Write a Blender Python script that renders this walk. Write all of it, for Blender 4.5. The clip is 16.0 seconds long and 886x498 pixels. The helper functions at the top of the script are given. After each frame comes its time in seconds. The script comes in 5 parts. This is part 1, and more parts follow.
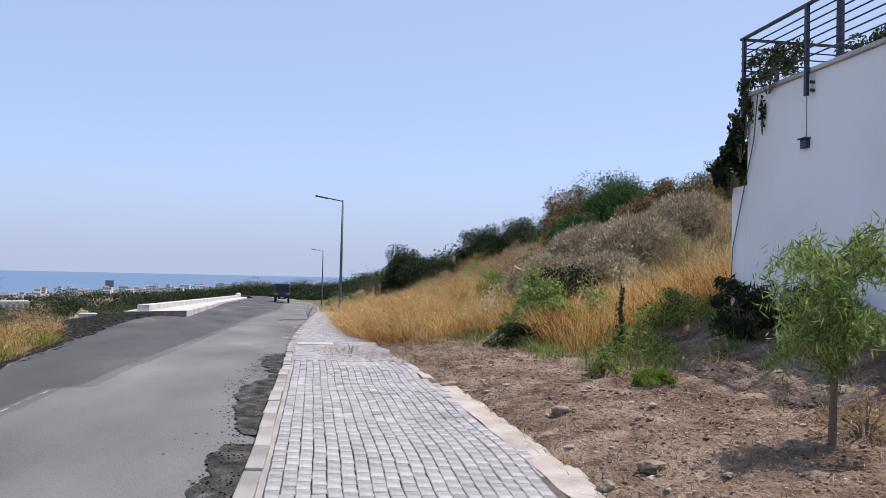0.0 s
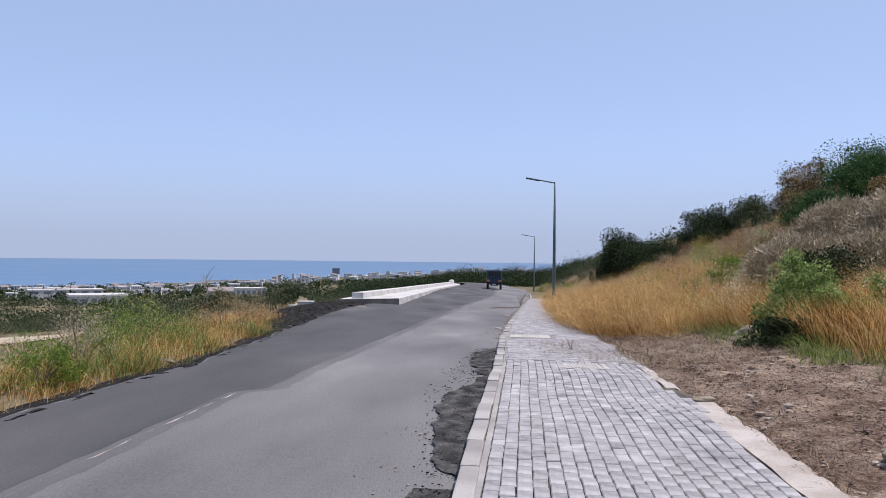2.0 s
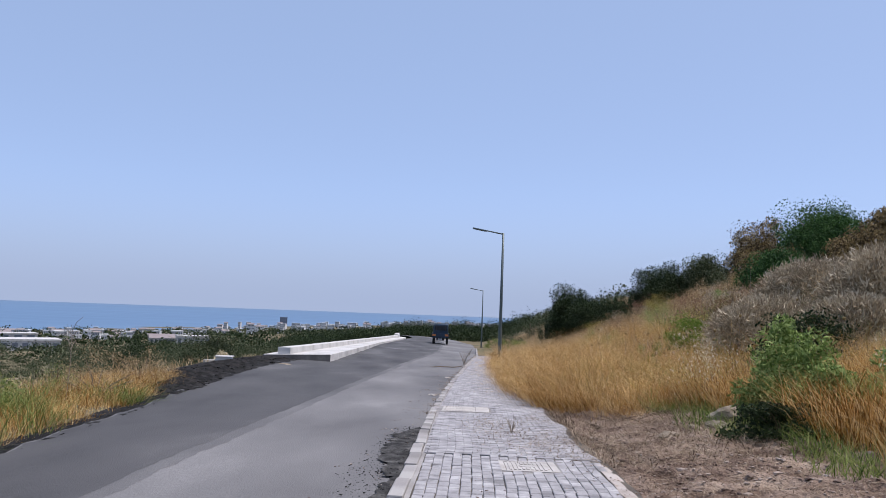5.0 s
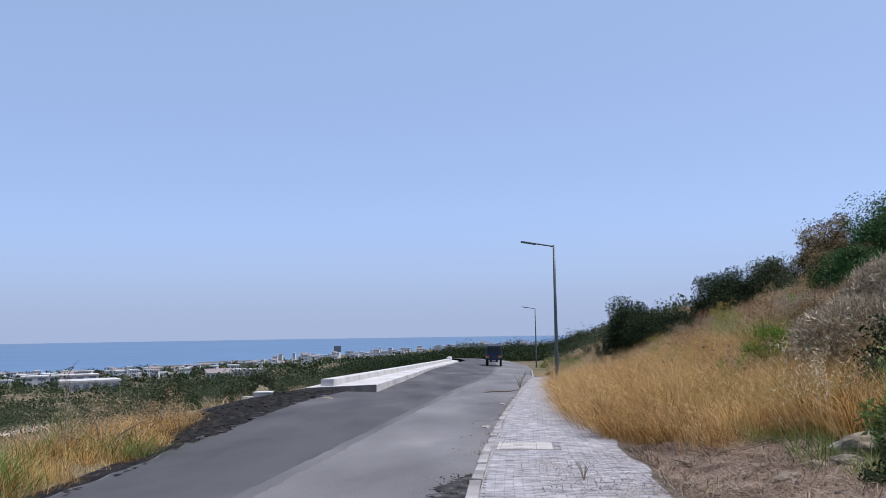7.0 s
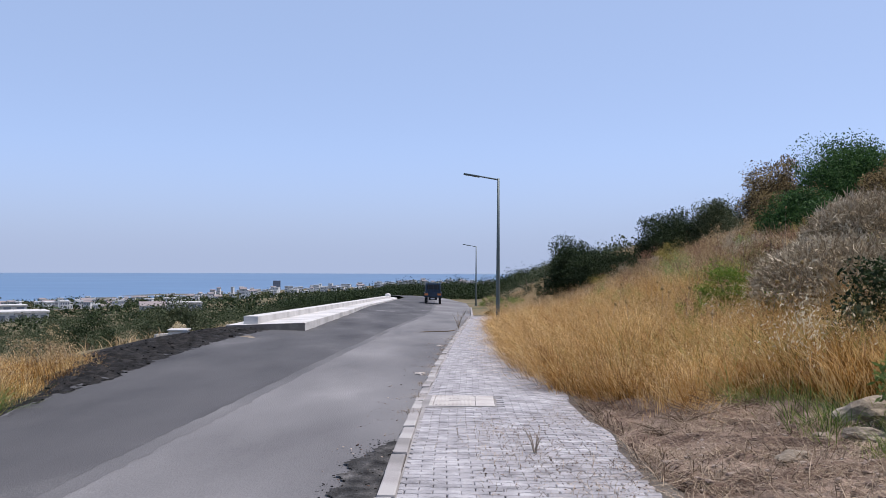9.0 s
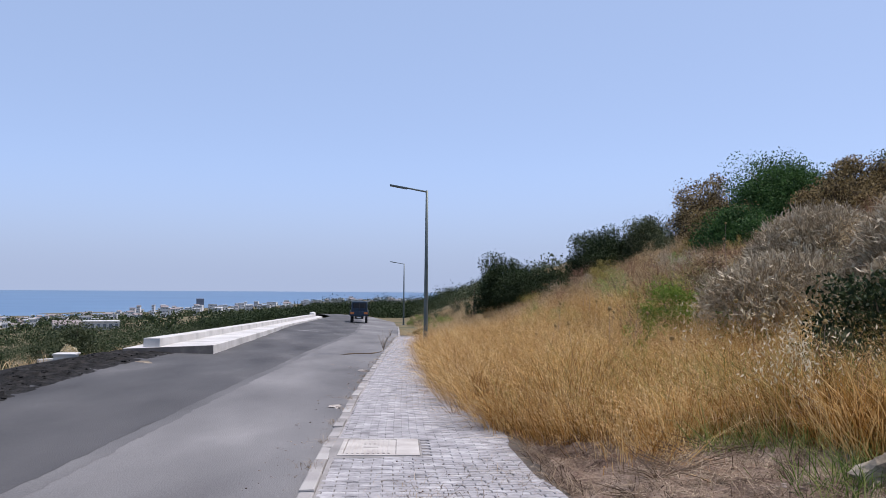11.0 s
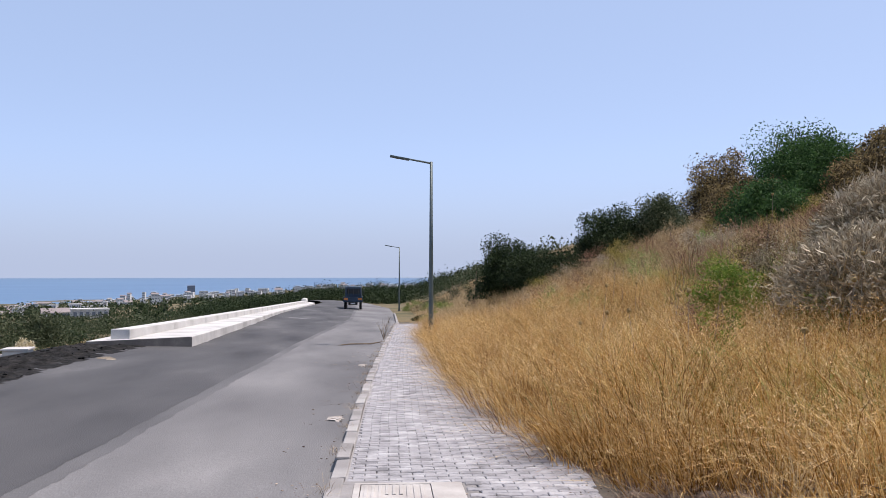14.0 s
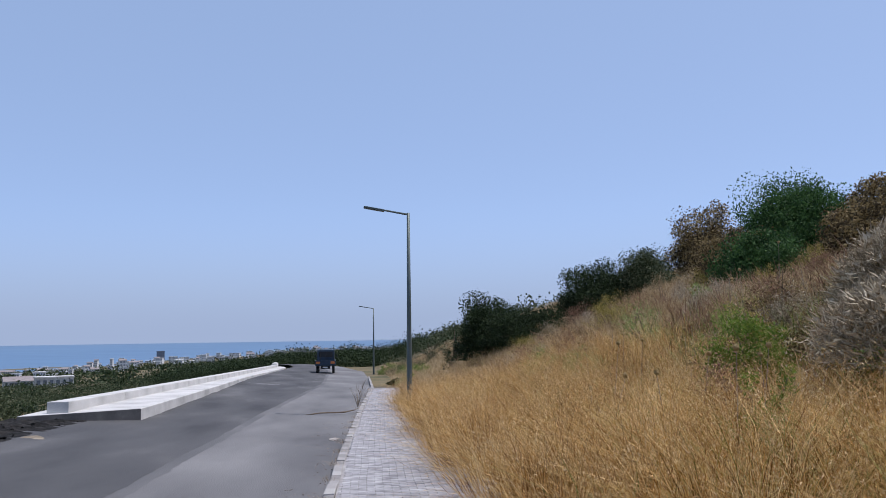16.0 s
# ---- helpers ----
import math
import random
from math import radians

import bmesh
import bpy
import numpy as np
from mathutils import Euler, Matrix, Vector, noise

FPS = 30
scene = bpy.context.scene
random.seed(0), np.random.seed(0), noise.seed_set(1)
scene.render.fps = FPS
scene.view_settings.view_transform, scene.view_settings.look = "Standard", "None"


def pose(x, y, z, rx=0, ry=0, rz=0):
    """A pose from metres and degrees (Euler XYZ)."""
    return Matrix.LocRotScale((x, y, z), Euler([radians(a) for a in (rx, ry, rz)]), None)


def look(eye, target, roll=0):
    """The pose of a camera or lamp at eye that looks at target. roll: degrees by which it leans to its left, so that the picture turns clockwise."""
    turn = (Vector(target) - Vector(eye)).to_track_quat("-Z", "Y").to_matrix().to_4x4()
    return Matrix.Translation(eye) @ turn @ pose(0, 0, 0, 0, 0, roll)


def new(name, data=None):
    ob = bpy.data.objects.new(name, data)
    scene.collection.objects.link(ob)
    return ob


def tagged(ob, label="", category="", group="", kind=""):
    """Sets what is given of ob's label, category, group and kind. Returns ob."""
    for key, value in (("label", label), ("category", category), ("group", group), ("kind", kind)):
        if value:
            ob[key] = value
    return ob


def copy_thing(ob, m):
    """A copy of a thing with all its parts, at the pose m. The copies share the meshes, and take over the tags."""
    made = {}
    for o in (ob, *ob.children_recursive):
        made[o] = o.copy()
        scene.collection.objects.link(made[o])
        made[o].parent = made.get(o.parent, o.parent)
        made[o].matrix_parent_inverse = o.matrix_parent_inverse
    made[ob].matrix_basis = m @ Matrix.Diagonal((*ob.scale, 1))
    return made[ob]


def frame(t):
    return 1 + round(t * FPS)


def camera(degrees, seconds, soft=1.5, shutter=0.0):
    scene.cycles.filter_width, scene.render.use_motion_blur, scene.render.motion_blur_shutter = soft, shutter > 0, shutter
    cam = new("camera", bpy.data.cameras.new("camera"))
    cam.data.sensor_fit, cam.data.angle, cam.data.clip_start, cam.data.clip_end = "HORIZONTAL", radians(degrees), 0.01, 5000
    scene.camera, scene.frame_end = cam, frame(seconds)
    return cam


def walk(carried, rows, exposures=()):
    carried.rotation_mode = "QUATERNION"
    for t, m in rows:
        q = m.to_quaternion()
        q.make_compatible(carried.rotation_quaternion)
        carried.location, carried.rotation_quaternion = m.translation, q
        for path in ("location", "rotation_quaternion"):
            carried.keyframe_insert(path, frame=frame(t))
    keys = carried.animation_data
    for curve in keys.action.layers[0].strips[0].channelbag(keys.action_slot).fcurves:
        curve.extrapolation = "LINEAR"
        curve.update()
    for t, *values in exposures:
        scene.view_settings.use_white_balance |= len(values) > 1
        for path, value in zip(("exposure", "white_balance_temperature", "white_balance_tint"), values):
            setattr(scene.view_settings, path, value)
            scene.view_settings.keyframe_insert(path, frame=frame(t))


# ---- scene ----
cam = camera(57.2, 16.0, soft=0.5)
PATH = [
    (0, (0.489, 2.018, 1.489), (0.794, 3.994, 1.547), 1.4),
    (0.5, (0.506, 2.507, 1.472), (0.795, 4.486, 1.503), 1.3),
    (1, (0.516, 2.997, 1.455), (0.585, 4.995, 1.478), 1.6),
    (1.5, (0.479, 3.511, 1.474), (0.384, 5.508, 1.509), 1.3),
    (2, (0.453, 4.062, 1.467), (0.244, 6.051, 1.481), 0.7),
    (2.5, (0.382, 4.456, 1.456), (0.09, 6.434, 1.446), 1.0),
    (3, (0.362, 4.886, 1.472), (0.074, 6.865, 1.527), 2.3),
    (3.5, (0.425, 5.355, 1.485), (0.145, 7.335, 1.502), 2.6),
    (4, (0.494, 5.803, 1.504), (0.337, 7.795, 1.593), 4.1),
    (4.2, (0.552, 5.997, 1.512), (0.425, 7.99, 1.615), 4.0),
    (6.3, (0.723, 8.103, 1.591), (0.608, 10.086, 1.821), -0.2),
    (6.5, (0.703, 8.318, 1.585), (0.568, 10.299, 1.824), -0.2),
    (7, (0.653, 8.855, 1.55), (0.442, 10.834, 1.747), -0.8),
    (7.5, (0.615, 9.398, 1.499), (0.404, 11.38, 1.668), -1.2),
    (8, (0.593, 9.925, 1.532), (0.336, 11.907, 1.601), 0.2),
    (8.5, (0.576, 10.45, 1.529), (0.416, 12.444, 1.539), 0.7),
    (9, (0.627, 10.992, 1.514), (0.557, 12.99, 1.557), 0.3),
    (9.5, (0.658, 11.537, 1.48), (0.652, 13.536, 1.552), -0.1),
    (9.7, (0.7, 11.707, 1.464), (0.731, 13.706, 1.527), -0.2),
    (11.8, (0.713, 13.734, 1.498), (0.822, 15.728, 1.61), 0.5),
    (12, (0.675, 13.918, 1.484), (0.782, 15.912, 1.599), 0.5),
    (12.5, (0.58, 14.476, 1.462), (0.666, 16.472, 1.556), -0.7),
    (13, (0.398, 15.01, 1.45), (0.392, 17.008, 1.519), -0.9),
    (13.5, (0.398, 15.538, 1.379), (0.419, 17.537, 1.43), -0.6),
    (14, (0.371, 16.052, 1.379), (0.497, 18.047, 1.432), 0.1),
    (14.5, (0.348, 16.6, 1.3), (0.662, 18.574, 1.354), -2.1),
    (15, (0.391, 17.117, 1.302), (0.673, 19.091, 1.459), -1.5),
    (15.5, (0.338, 17.612, 1.311), (0.603, 19.585, 1.501), -0.8),
    (16, (0.346, 18.097, 1.323), (0.537, 20.078, 1.526), -0.7),
]
walk(cam, [(t, look(eye, target, roll)) for t, eye, target, roll in PATH], [(0, 0.64, 6750, 16), (1.5, 0.56, 6600, 17), (3, 0.43, 6560, 17), (4.2, 0.43, 6530, 17), (6.3, 0.4, 6230, 16), (7.4, 0.4, 6230, 16), (8.3, 0.5, 6480, 17), (12.5, 0.5, 6500, 17), (13.5, 0.58, 6750, 17), (14.5, 0.68, 6850, 17), (15.2, 0.46, 6400, 16), (16, 0.32, 6230, 15)])

# ---------------- light ----------------
SUN_AZ, SUN_EL = 80.0, 67.0      # azimuth clockwise from +y, elevation
world = bpy.data.worlds.new("sky")
scene.world = world
world.use_nodes = True
wn = world.node_tree.nodes
sky = wn.new("ShaderNodeTexSky")
sky.sky_type = "NISHITA"
sky.sun_disc = False
sky.sun_elevation, sky.sun_rotation = radians(SUN_EL), radians(SUN_AZ)
sky.altitude, sky.air_density, sky.dust_density, sky.ozone_density = 2000, 0.6, 5.0, 1.0
wn["Background"].inputs["Strength"].default_value = 0.15
world.node_tree.links.new(sky.outputs[0], wn["Background"].inputs["Color"])
# summer haze spread evenly over the clear sky
haze, veil = wn.new("ShaderNodeBackground"), wn.new("ShaderNodeMixShader")
haze.inputs["Color"].default_value, haze.inputs["Strength"].default_value = (0.32, 0.445, 0.65, 1), 1.0
veil.inputs[0].default_value = 0.6
for i, node in ((1, wn["Background"]), (2, haze)):
    world.node_tree.links.new(node.outputs[0], veil.inputs[i])
world.node_tree.links.new(veil.outputs[0], wn["World Output"].inputs["Surface"])
sun_data = bpy.data.lights.new("sun", "SUN")
sun_data.energy, sun_data.angle, sun_data.color = 3.2, radians(0.5), (1.0, 0.95, 0.88)
sun = new("sun", sun_data)
sd = Vector((math.sin(radians(SUN_AZ)) * math.cos(radians(SUN_EL)), math.cos(radians(SUN_AZ)) * math.cos(radians(SUN_EL)), math.sin(radians(SUN_EL))))
sun.matrix_world = look(sd * 60, (0, 0, 0))

# ---------------- materials ----------------
def surface(name, cols, scale=4.0, rough=0.9, fine=60.0, bump=0.3, depth=0.01, metal=0.0, island=False, per_object=False, leaf=0.0, spread=0.5, stretch=(1, 1, 1)):
    """Two-scale noise colour through the ramp cols, with bump; island/per_object add a random shade to each piece."""
    m = bpy.data.materials.new(name)
    m.use_nodes = True
    nt = m.node_tree
    N, L = nt.nodes, nt.links.new
    b = N["Principled BSDF"]
    b.inputs["Roughness"].default_value, b.inputs["Metallic"].default_value = rough, metal
    b.inputs["Specular IOR Level"].default_value = 0.15 if leaf or rough >= 0.95 else 0.3 if rough >= 0.85 else 0.5
    co = N.new("ShaderNodeTexCoord")
    mp = N.new("ShaderNodeMapping")
    mp.inputs["Scale"].default_value = stretch
    L(co.outputs["Object"], mp.inputs["Vector"])
    n1, n2 = N.new("ShaderNodeTexNoise"), N.new("ShaderNodeTexNoise")
    for n, s in ((n1, scale), (n2, fine)):
        n.inputs["Scale"].default_value, n.inputs["Detail"].default_value = s, 5
        L(mp.outputs[0], n.inputs["Vector"])
    mix = N.new("ShaderNodeMath")
    mix.operation = "MULTIPLY_ADD"
    L(n2.outputs["Fac"], mix.inputs[0])
    mix.inputs[1].default_value = 0.35
    L(n1.outputs["Fac"], mix.inputs[2])
    fac = mix
    off = -0.175
    if island or per_object:
        src = N.new("ShaderNodeNewGeometry").outputs["Random Per Island"] if island else N.new("ShaderNodeObjectInfo").outputs["Random"]
        add = N.new("ShaderNodeMath")
        add.operation = "MULTIPLY_ADD"
        L(src, add.inputs[0])
        add.inputs[1].default_value = spread
        L(mix.outputs[0], add.inputs[2])
        fac, off = add, off - spread / 2
    sh = N.new("ShaderNodeMath")
    sh.operation = "ADD"
    L(fac.outputs[0], sh.inputs[0])
    sh.inputs[1].default_value = off
    r = N.new("ShaderNodeValToRGB")
    L(sh.outputs[0], r.inputs[0])
    el = r.color_ramp.elements
    while len(el) < len(cols):
        el.new(0.5)
    for i, c in enumerate(cols):
        el[i].position, el[i].color = 0.28 + 0.44 * i / max(1, len(cols) - 1), (*c, 1)
    L(r.outputs[0], b.inputs["Base Color"])
    if bump:
        bp = N.new("ShaderNodeBump")
        bp.inputs["Strength"].default_value, bp.inputs["Distance"].default_value = bump, depth
        L(n2.outputs["Fac"], bp.inputs["Height"])
        L(bp.outputs[0], b.inputs["Normal"])
    if leaf:
        t = N.new("ShaderNodeBsdfTranslucent")
        mx = N.new("ShaderNodeMixShader")
        L(r.outputs[0], t.inputs["Color"])
        mx.inputs[0].default_value = leaf
        L(b.outputs[0], mx.inputs[1])
        L(t.outputs[0], mx.inputs[2])
        L(mx.outputs[0], N["Material Output"].inputs["Surface"])
    return m


def leafy(name, cols, spread=0.7, leaf=0.3, rough=0.7):
    return surface(name, cols, scale=0.7, fine=9, rough=rough, bump=0, island=True, leaf=leaf, spread=spread)


M_ASPHALT = surface("old_asphalt", [(0.09, 0.087, 0.089), (0.13, 0.127, 0.128), (0.165, 0.161, 0.161), (0.225, 0.219, 0.217)], 0.55, 0.85, 75, 0.9, 0.008, stretch=(1, 0.3, 1))
M_ASPHALT_NEW = surface("dark_asphalt", [(0.038, 0.037, 0.039), (0.064, 0.063, 0.065), (0.078, 0.076, 0.078), (0.12, 0.117, 0.117)], 0.7, 0.85, 90, 0.8, 0.008, stretch=(1, 0.3, 1))
M_ASPHALT_MID = surface("weathered_asphalt", [(0.065, 0.063, 0.065), (0.10, 0.098, 0.10), (0.12, 0.117, 0.118), (0.165, 0.161, 0.16)], 0.6, 0.85, 80, 0.9, 0.008, stretch=(1, 0.3, 1))
M_TAR_WORN = surface("worn_tar", [(0.014, 0.0135, 0.0135), (0.034, 0.033, 0.032), (0.065, 0.063, 0.061), (0.13, 0.125, 0.12)], 6, 0.95, 45, 1.0, 0.02, stretch=(1, 0.6, 1))
M_TAR = surface("tar_rubble", [(0.008, 0.0075, 0.0075), (0.016, 0.0155, 0.015), (0.042, 0.039, 0.037)], 5, 0.95, 70, 1.0, 0.02)
# dark copy of concrete: the shade on the slab's front, put into the colour
M_SHADED_FACE = surface("shaded_face_concrete", [(0.07, 0.068, 0.07), (0.11, 0.107, 0.108), (0.17, 0.165, 0.16)], 2, 0.9, 40, 0.4, 0.006)
M_PALE_SOIL = surface("pale_dry_soil", [(0.26, 0.20, 0.14), (0.38, 0.31, 0.23), (0.48, 0.41, 0.32)], 0.8, 0.97, 12, 0.8, 0.04)
M_PAVER = surface("concrete_paver", [(0.18, 0.174, 0.178), (0.28, 0.272, 0.278), (0.325, 0.316, 0.322), (0.43, 0.418, 0.424)], 7, 0.9, 70, 0.6, 0.006, per_object=True, spread=0.16)
M_PAVERS = surface("concrete_pavers", [(0.18, 0.174, 0.178), (0.28, 0.272, 0.278), (0.325, 0.316, 0.322), (0.43, 0.418, 0.424)], 5, 0.9, 60, 0.6, 0.006, island=True, spread=0.18)
M_JOINT = surface("sandy_joint", [(0.06, 0.052, 0.046), (0.10, 0.088, 0.075), (0.16, 0.135, 0.11)], 2, 0.95, 60, 0.5, 0.006)
M_KERB = surface("kerb_concrete", [(0.19, 0.18, 0.172), (0.27, 0.255, 0.247), (0.36, 0.345, 0.33)], 1.5, 0.9, 70, 0.4, 0.006, per_object=True, spread=0.3)
M_CONC = surface("white_concrete", [(0.36, 0.352, 0.34), (0.5, 0.49, 0.475), (0.6, 0.59, 0.575)], 0.8, 0.9, 50, 0.3, 0.004)
M_CONC_BAND = surface("rough_concrete", [(0.28, 0.24, 0.21), (0.39, 0.35, 0.32), (0.5, 0.46, 0.43)], 2.2, 0.95, 60, 0.6, 0.01)
M_COVER = surface("cover_concrete", [(0.32, 0.29, 0.27), (0.41, 0.385, 0.36), (0.5, 0.475, 0.45)], 3, 0.85, 90, 0.3, 0.003)
M_DIRT = surface("red_brown_dirt", [(0.07, 0.043, 0.03), (0.165, 0.112, 0.083), (0.26, 0.19, 0.145), (0.38, 0.29, 0.22)], 2.2, 0.97, 26, 1.0, 0.06)
M_STONE = surface("field_stone", [(0.09, 0.058, 0.045), (0.21, 0.155, 0.125), (0.42, 0.35, 0.295)], 2.2, 0.9, 30, 0.6, 0.012, island=True, spread=0.5)
M_BOULDER = surface("limestone", [(0.13, 0.105, 0.078), (0.24, 0.20, 0.15), (0.36, 0.31, 0.24)], 3, 0.9, 24, 0.7, 0.02)
M_PLASTER = surface("white_plaster", [(0.78, 0.76, 0.76), (0.85, 0.835, 0.83), (0.89, 0.875, 0.87)], 0.5, 0.85, 40, 0.15, 0.003)
M_STEEL = surface("dark_painted_steel", [(0.025, 0.03, 0.05), (0.035, 0.04, 0.065), (0.05, 0.055, 0.08)], 3, 0.45, 60, 0.1, 0.002, metal=0.3)
M_POST = surface("grey_painted_steel", [(0.06, 0.085, 0.085), (0.085, 0.11, 0.11), (0.12, 0.145, 0.14)], 2, 0.5, 50, 0.1, 0.002, metal=0.3)
M_SEA = surface("sea_water", [(0.065, 0.135, 0.24), (0.078, 0.155, 0.265), (0.09, 0.175, 0.295)], 0.004, 0.45, 0.05, 0.2, 0.3, stretch=(0.6, 3, 1))
M_BARK = surface("bark", [(0.10, 0.075, 0.055), (0.17, 0.13, 0.10), (0.24, 0.19, 0.15)], 4, 0.95, 50, 0.6, 0.01, stretch=(1, 1, 0.3))
M_DRYTWIG = surface("dry_twigs", [(0.22, 0.18, 0.14), (0.34, 0.29, 0.24), (0.44, 0.39, 0.33)], 2, 0.95, 20, 0, island=True)
M_STRAW = leafy("golden_grass", [(0.13, 0.058, 0.013), (0.38, 0.19, 0.043), (0.59, 0.335, 0.095), (0.80, 0.58, 0.27)], leaf=0.25)
M_YELLOW = leafy("yellowing_weed", [(0.14, 0.13, 0.03), (0.26, 0.22, 0.05), (0.38, 0.30, 0.08), (0.52, 0.42, 0.15)], leaf=0.35)
M_STRAW2 = leafy("pale_dry_grass", [(0.22, 0.145, 0.075), (0.36, 0.25, 0.13), (0.50, 0.37, 0.20), (0.62, 0.49, 0.30)], leaf=0.35)
M_LITTER = leafy("dead_grass_litter", [(0.11, 0.075, 0.05), (0.24, 0.175, 0.12), (0.44, 0.35, 0.25)], leaf=0.15)
M_GREEN = leafy("weed_green", [(0.06, 0.10, 0.022), (0.14, 0.20, 0.045), (0.22, 0.29, 0.075), (0.33, 0.35, 0.12)], leaf=0.35)
M_LEAFY = leafy("leaf_green", [(0.11, 0.17, 0.045), (0.22, 0.31, 0.09), (0.36, 0.45, 0.16)], leaf=0.35)
M_LIME = leafy("fresh_green", [(0.08, 0.14, 0.02), (0.14, 0.22, 0.035), (0.22, 0.30, 0.06)], leaf=0.4)
M_DARKLEAF = leafy("dark_evergreen_leaves", [(0.013, 0.024, 0.01), (0.026, 0.042, 0.016), (0.05, 0.072, 0.029)], leaf=0.2)
M_PINE = leafy("bright_evergreen_leaves", [(0.025, 0.06, 0.02), (0.045, 0.10, 0.03), (0.075, 0.15, 0.045)], leaf=0.25)
M_OLIVE = leafy("olive_grey_leaves", [(0.035, 0.048, 0.022), (0.065, 0.082, 0.04), (0.11, 0.125, 0.07)], leaf=0.2)
M_BROWNLEAF = leafy("withered_brown_leaves", [(0.06, 0.045, 0.025), (0.12, 0.09, 0.045), (0.22, 0.16, 0.07), (0.30, 0.22, 0.10)], leaf=0.25)
M_GREYTWIG = leafy("grey_dry_bush", [(0.24, 0.19, 0.125), (0.40, 0.335, 0.235), (0.56, 0.49, 0.36)], leaf=0.15)
M_RUSSET = leafy("russet_dead_weeds", [(0.13, 0.07, 0.045), (0.24, 0.14, 0.09), (0.36, 0.22, 0.14)], leaf=0.25)
M_OAT_DRY = leafy("bleached_grass", [(0.42, 0.25, 0.09), (0.62, 0.42, 0.19), (0.78, 0.6, 0.34)], leaf=0.25)
M_OAT = leafy("pale_oat_heads", [(0.5, 0.42, 0.26), (0.66, 0.58, 0.4), (0.78, 0.71, 0.54)], leaf=0.4)


# dry soil, straw and scrub mixed by patches
M_TERRAIN = surface("dry_hillside", [(0.06, 0.055, 0.03), (0.115, 0.095, 0.055), (0.18, 0.145, 0.085), (0.075, 0.075, 0.038), (0.13, 0.11, 0.065)], 0.09, 0.97, 7, 0.7, 0.06)

# ---------------- mesh helpers ----------------
def mesh_np(name, verts, faces, material=None):
    """A mesh from arrays of corners and of faces with the same number of corners."""
    verts, faces = np.asarray(verts, np.float32), np.asarray(faces, np.int32)
    me = bpy.data.meshes.new(name)
    k = faces.shape[1]
    me.vertices.add(len(verts))
    me.vertices.foreach_set("co", verts.ravel())
    me.loops.add(faces.size)
    me.loops.foreach_set("vertex_index", faces.ravel())
    me.polygons.add(len(faces))
    me.polygons.foreach_set("loop_start", np.arange(0, faces.size, k, dtype=np.int32))
    me.polygons.foreach_set("loop_total", np.full(len(faces), k, np.int32))
    me.update(calc_edges=True)
    me.polygons.foreach_set("use_smooth", [False] * len(faces))
    if material:
        me.materials.append(material)
    return me


def bm_mesh(name, bm, material):
    me = bpy.data.meshes.new(name)
    bm.to_mesh(me)
    bm.free()
    me.materials.append(material)
    return me


def part(name, bm, material, parent, label=""):
    """Links a bmesh, or a ready mesh, as one mesh object under a thing or a part."""
    ob = new(name, bm if isinstance(bm, bpy.types.Mesh) else bm_mesh(name, bm, material))
    ob.parent = parent
    return tagged(ob, label)


def thing(name, label, category, at=(0, 0, 0), rz=0.0, group="", kind=""):
    ob = new(name)
    ob.empty_display_size = 0.1
    ob.matrix_world = pose(*at, 0, 0, rz)
    return tagged(ob, label, category, group, kind)


def box(bm, lo, hi, bevel=0.0, m=None):
    r = bmesh.ops.create_cube(bm, size=1)
    vs = r["verts"]
    c, s = (Vector(lo) + Vector(hi)) / 2, Vector(hi) - Vector(lo)
    for v in vs:
        v.co = Vector(v.co[i] * s[i] + c[i] for i in range(3))
    if bevel:
        es = list({e for v in vs for e in v.link_edges})
        vs = bmesh.ops.bevel(bm, geom=es, offset=bevel, segments=2, affect="EDGES", profile=0.6)["verts"]
    if m:
        bmesh.ops.transform(bm, matrix=m, verts=list({v for v in vs if v.is_valid}))
    return bm


def tube(bm, pts, radii, sides=8):
    """A tapered tube along points."""
    rings = []
    for i, p in enumerate(pts):
        p = Vector(p)
        a, b = Vector(pts[max(0, i - 1)]), Vector(pts[min(len(pts) - 1, i + 1)])
        q = (b - a).to_track_quat("Z", "Y")
        rings.append([bm.verts.new(p + q @ Vector((math.cos(k * 2 * math.pi / sides) * radii[i], math.sin(k * 2 * math.pi / sides) * radii[i], 0))) for k in range(sides)])
    for a, b in zip(rings, rings[1:]):
        for k in range(sides):
            bm.faces.new((a[k], a[(k + 1) % sides], b[(k + 1) % sides], b[k]))
    bm.faces.new(rings[0][::-1])
    bm.faces.new(rings[-1])
    return bm


def smooth(me, on=True):
    me.polygons.foreach_set("use_smooth", [on] * len(me.polygons))
    return me


# ---------------- the lie of the land ----------------
GY, GZ = [-400, -20, 2, 10, 15.5, 22, 38, 104, 140, 180, 4000], [4.5, 0.35, 0.1, 0.08, 0.0, -0.32, -0.85, -2.5, -3.5, -6.5, -6.5]
KY, KX = [-400, 10, 16, 22, 30, 36, 46, 60, 80, 100, 130, 160, 200, 260], [0, 0, -0.03, -0.16, -0.14, -0.05, 0.2, 0.6, 0.5, 0.1, -3, -11, -28, -60]
LY, LX = [-400, 11, 15, 18, 25, 32, 38.5, 39, 55, 68, 111, 130, 160, 200, 260], [-4.6, -4.2, -4.1, -4.4, -5.5, -6.2, -6.4, -5.1, -5.9, -6.7, -7.6, -10, -18, -36, -68]


def sm_interp(y, xs, ys, w=2.0):
    """Straight runs between points, with the corners rounded over w."""
    return sum(np.interp(np.asarray(y, float) + o * w, xs, ys) for o in (-1, -0.5, 0, 0.5, 1)) / 5


def g(y):
    return sm_interp(y, GY, GZ, 2.5)


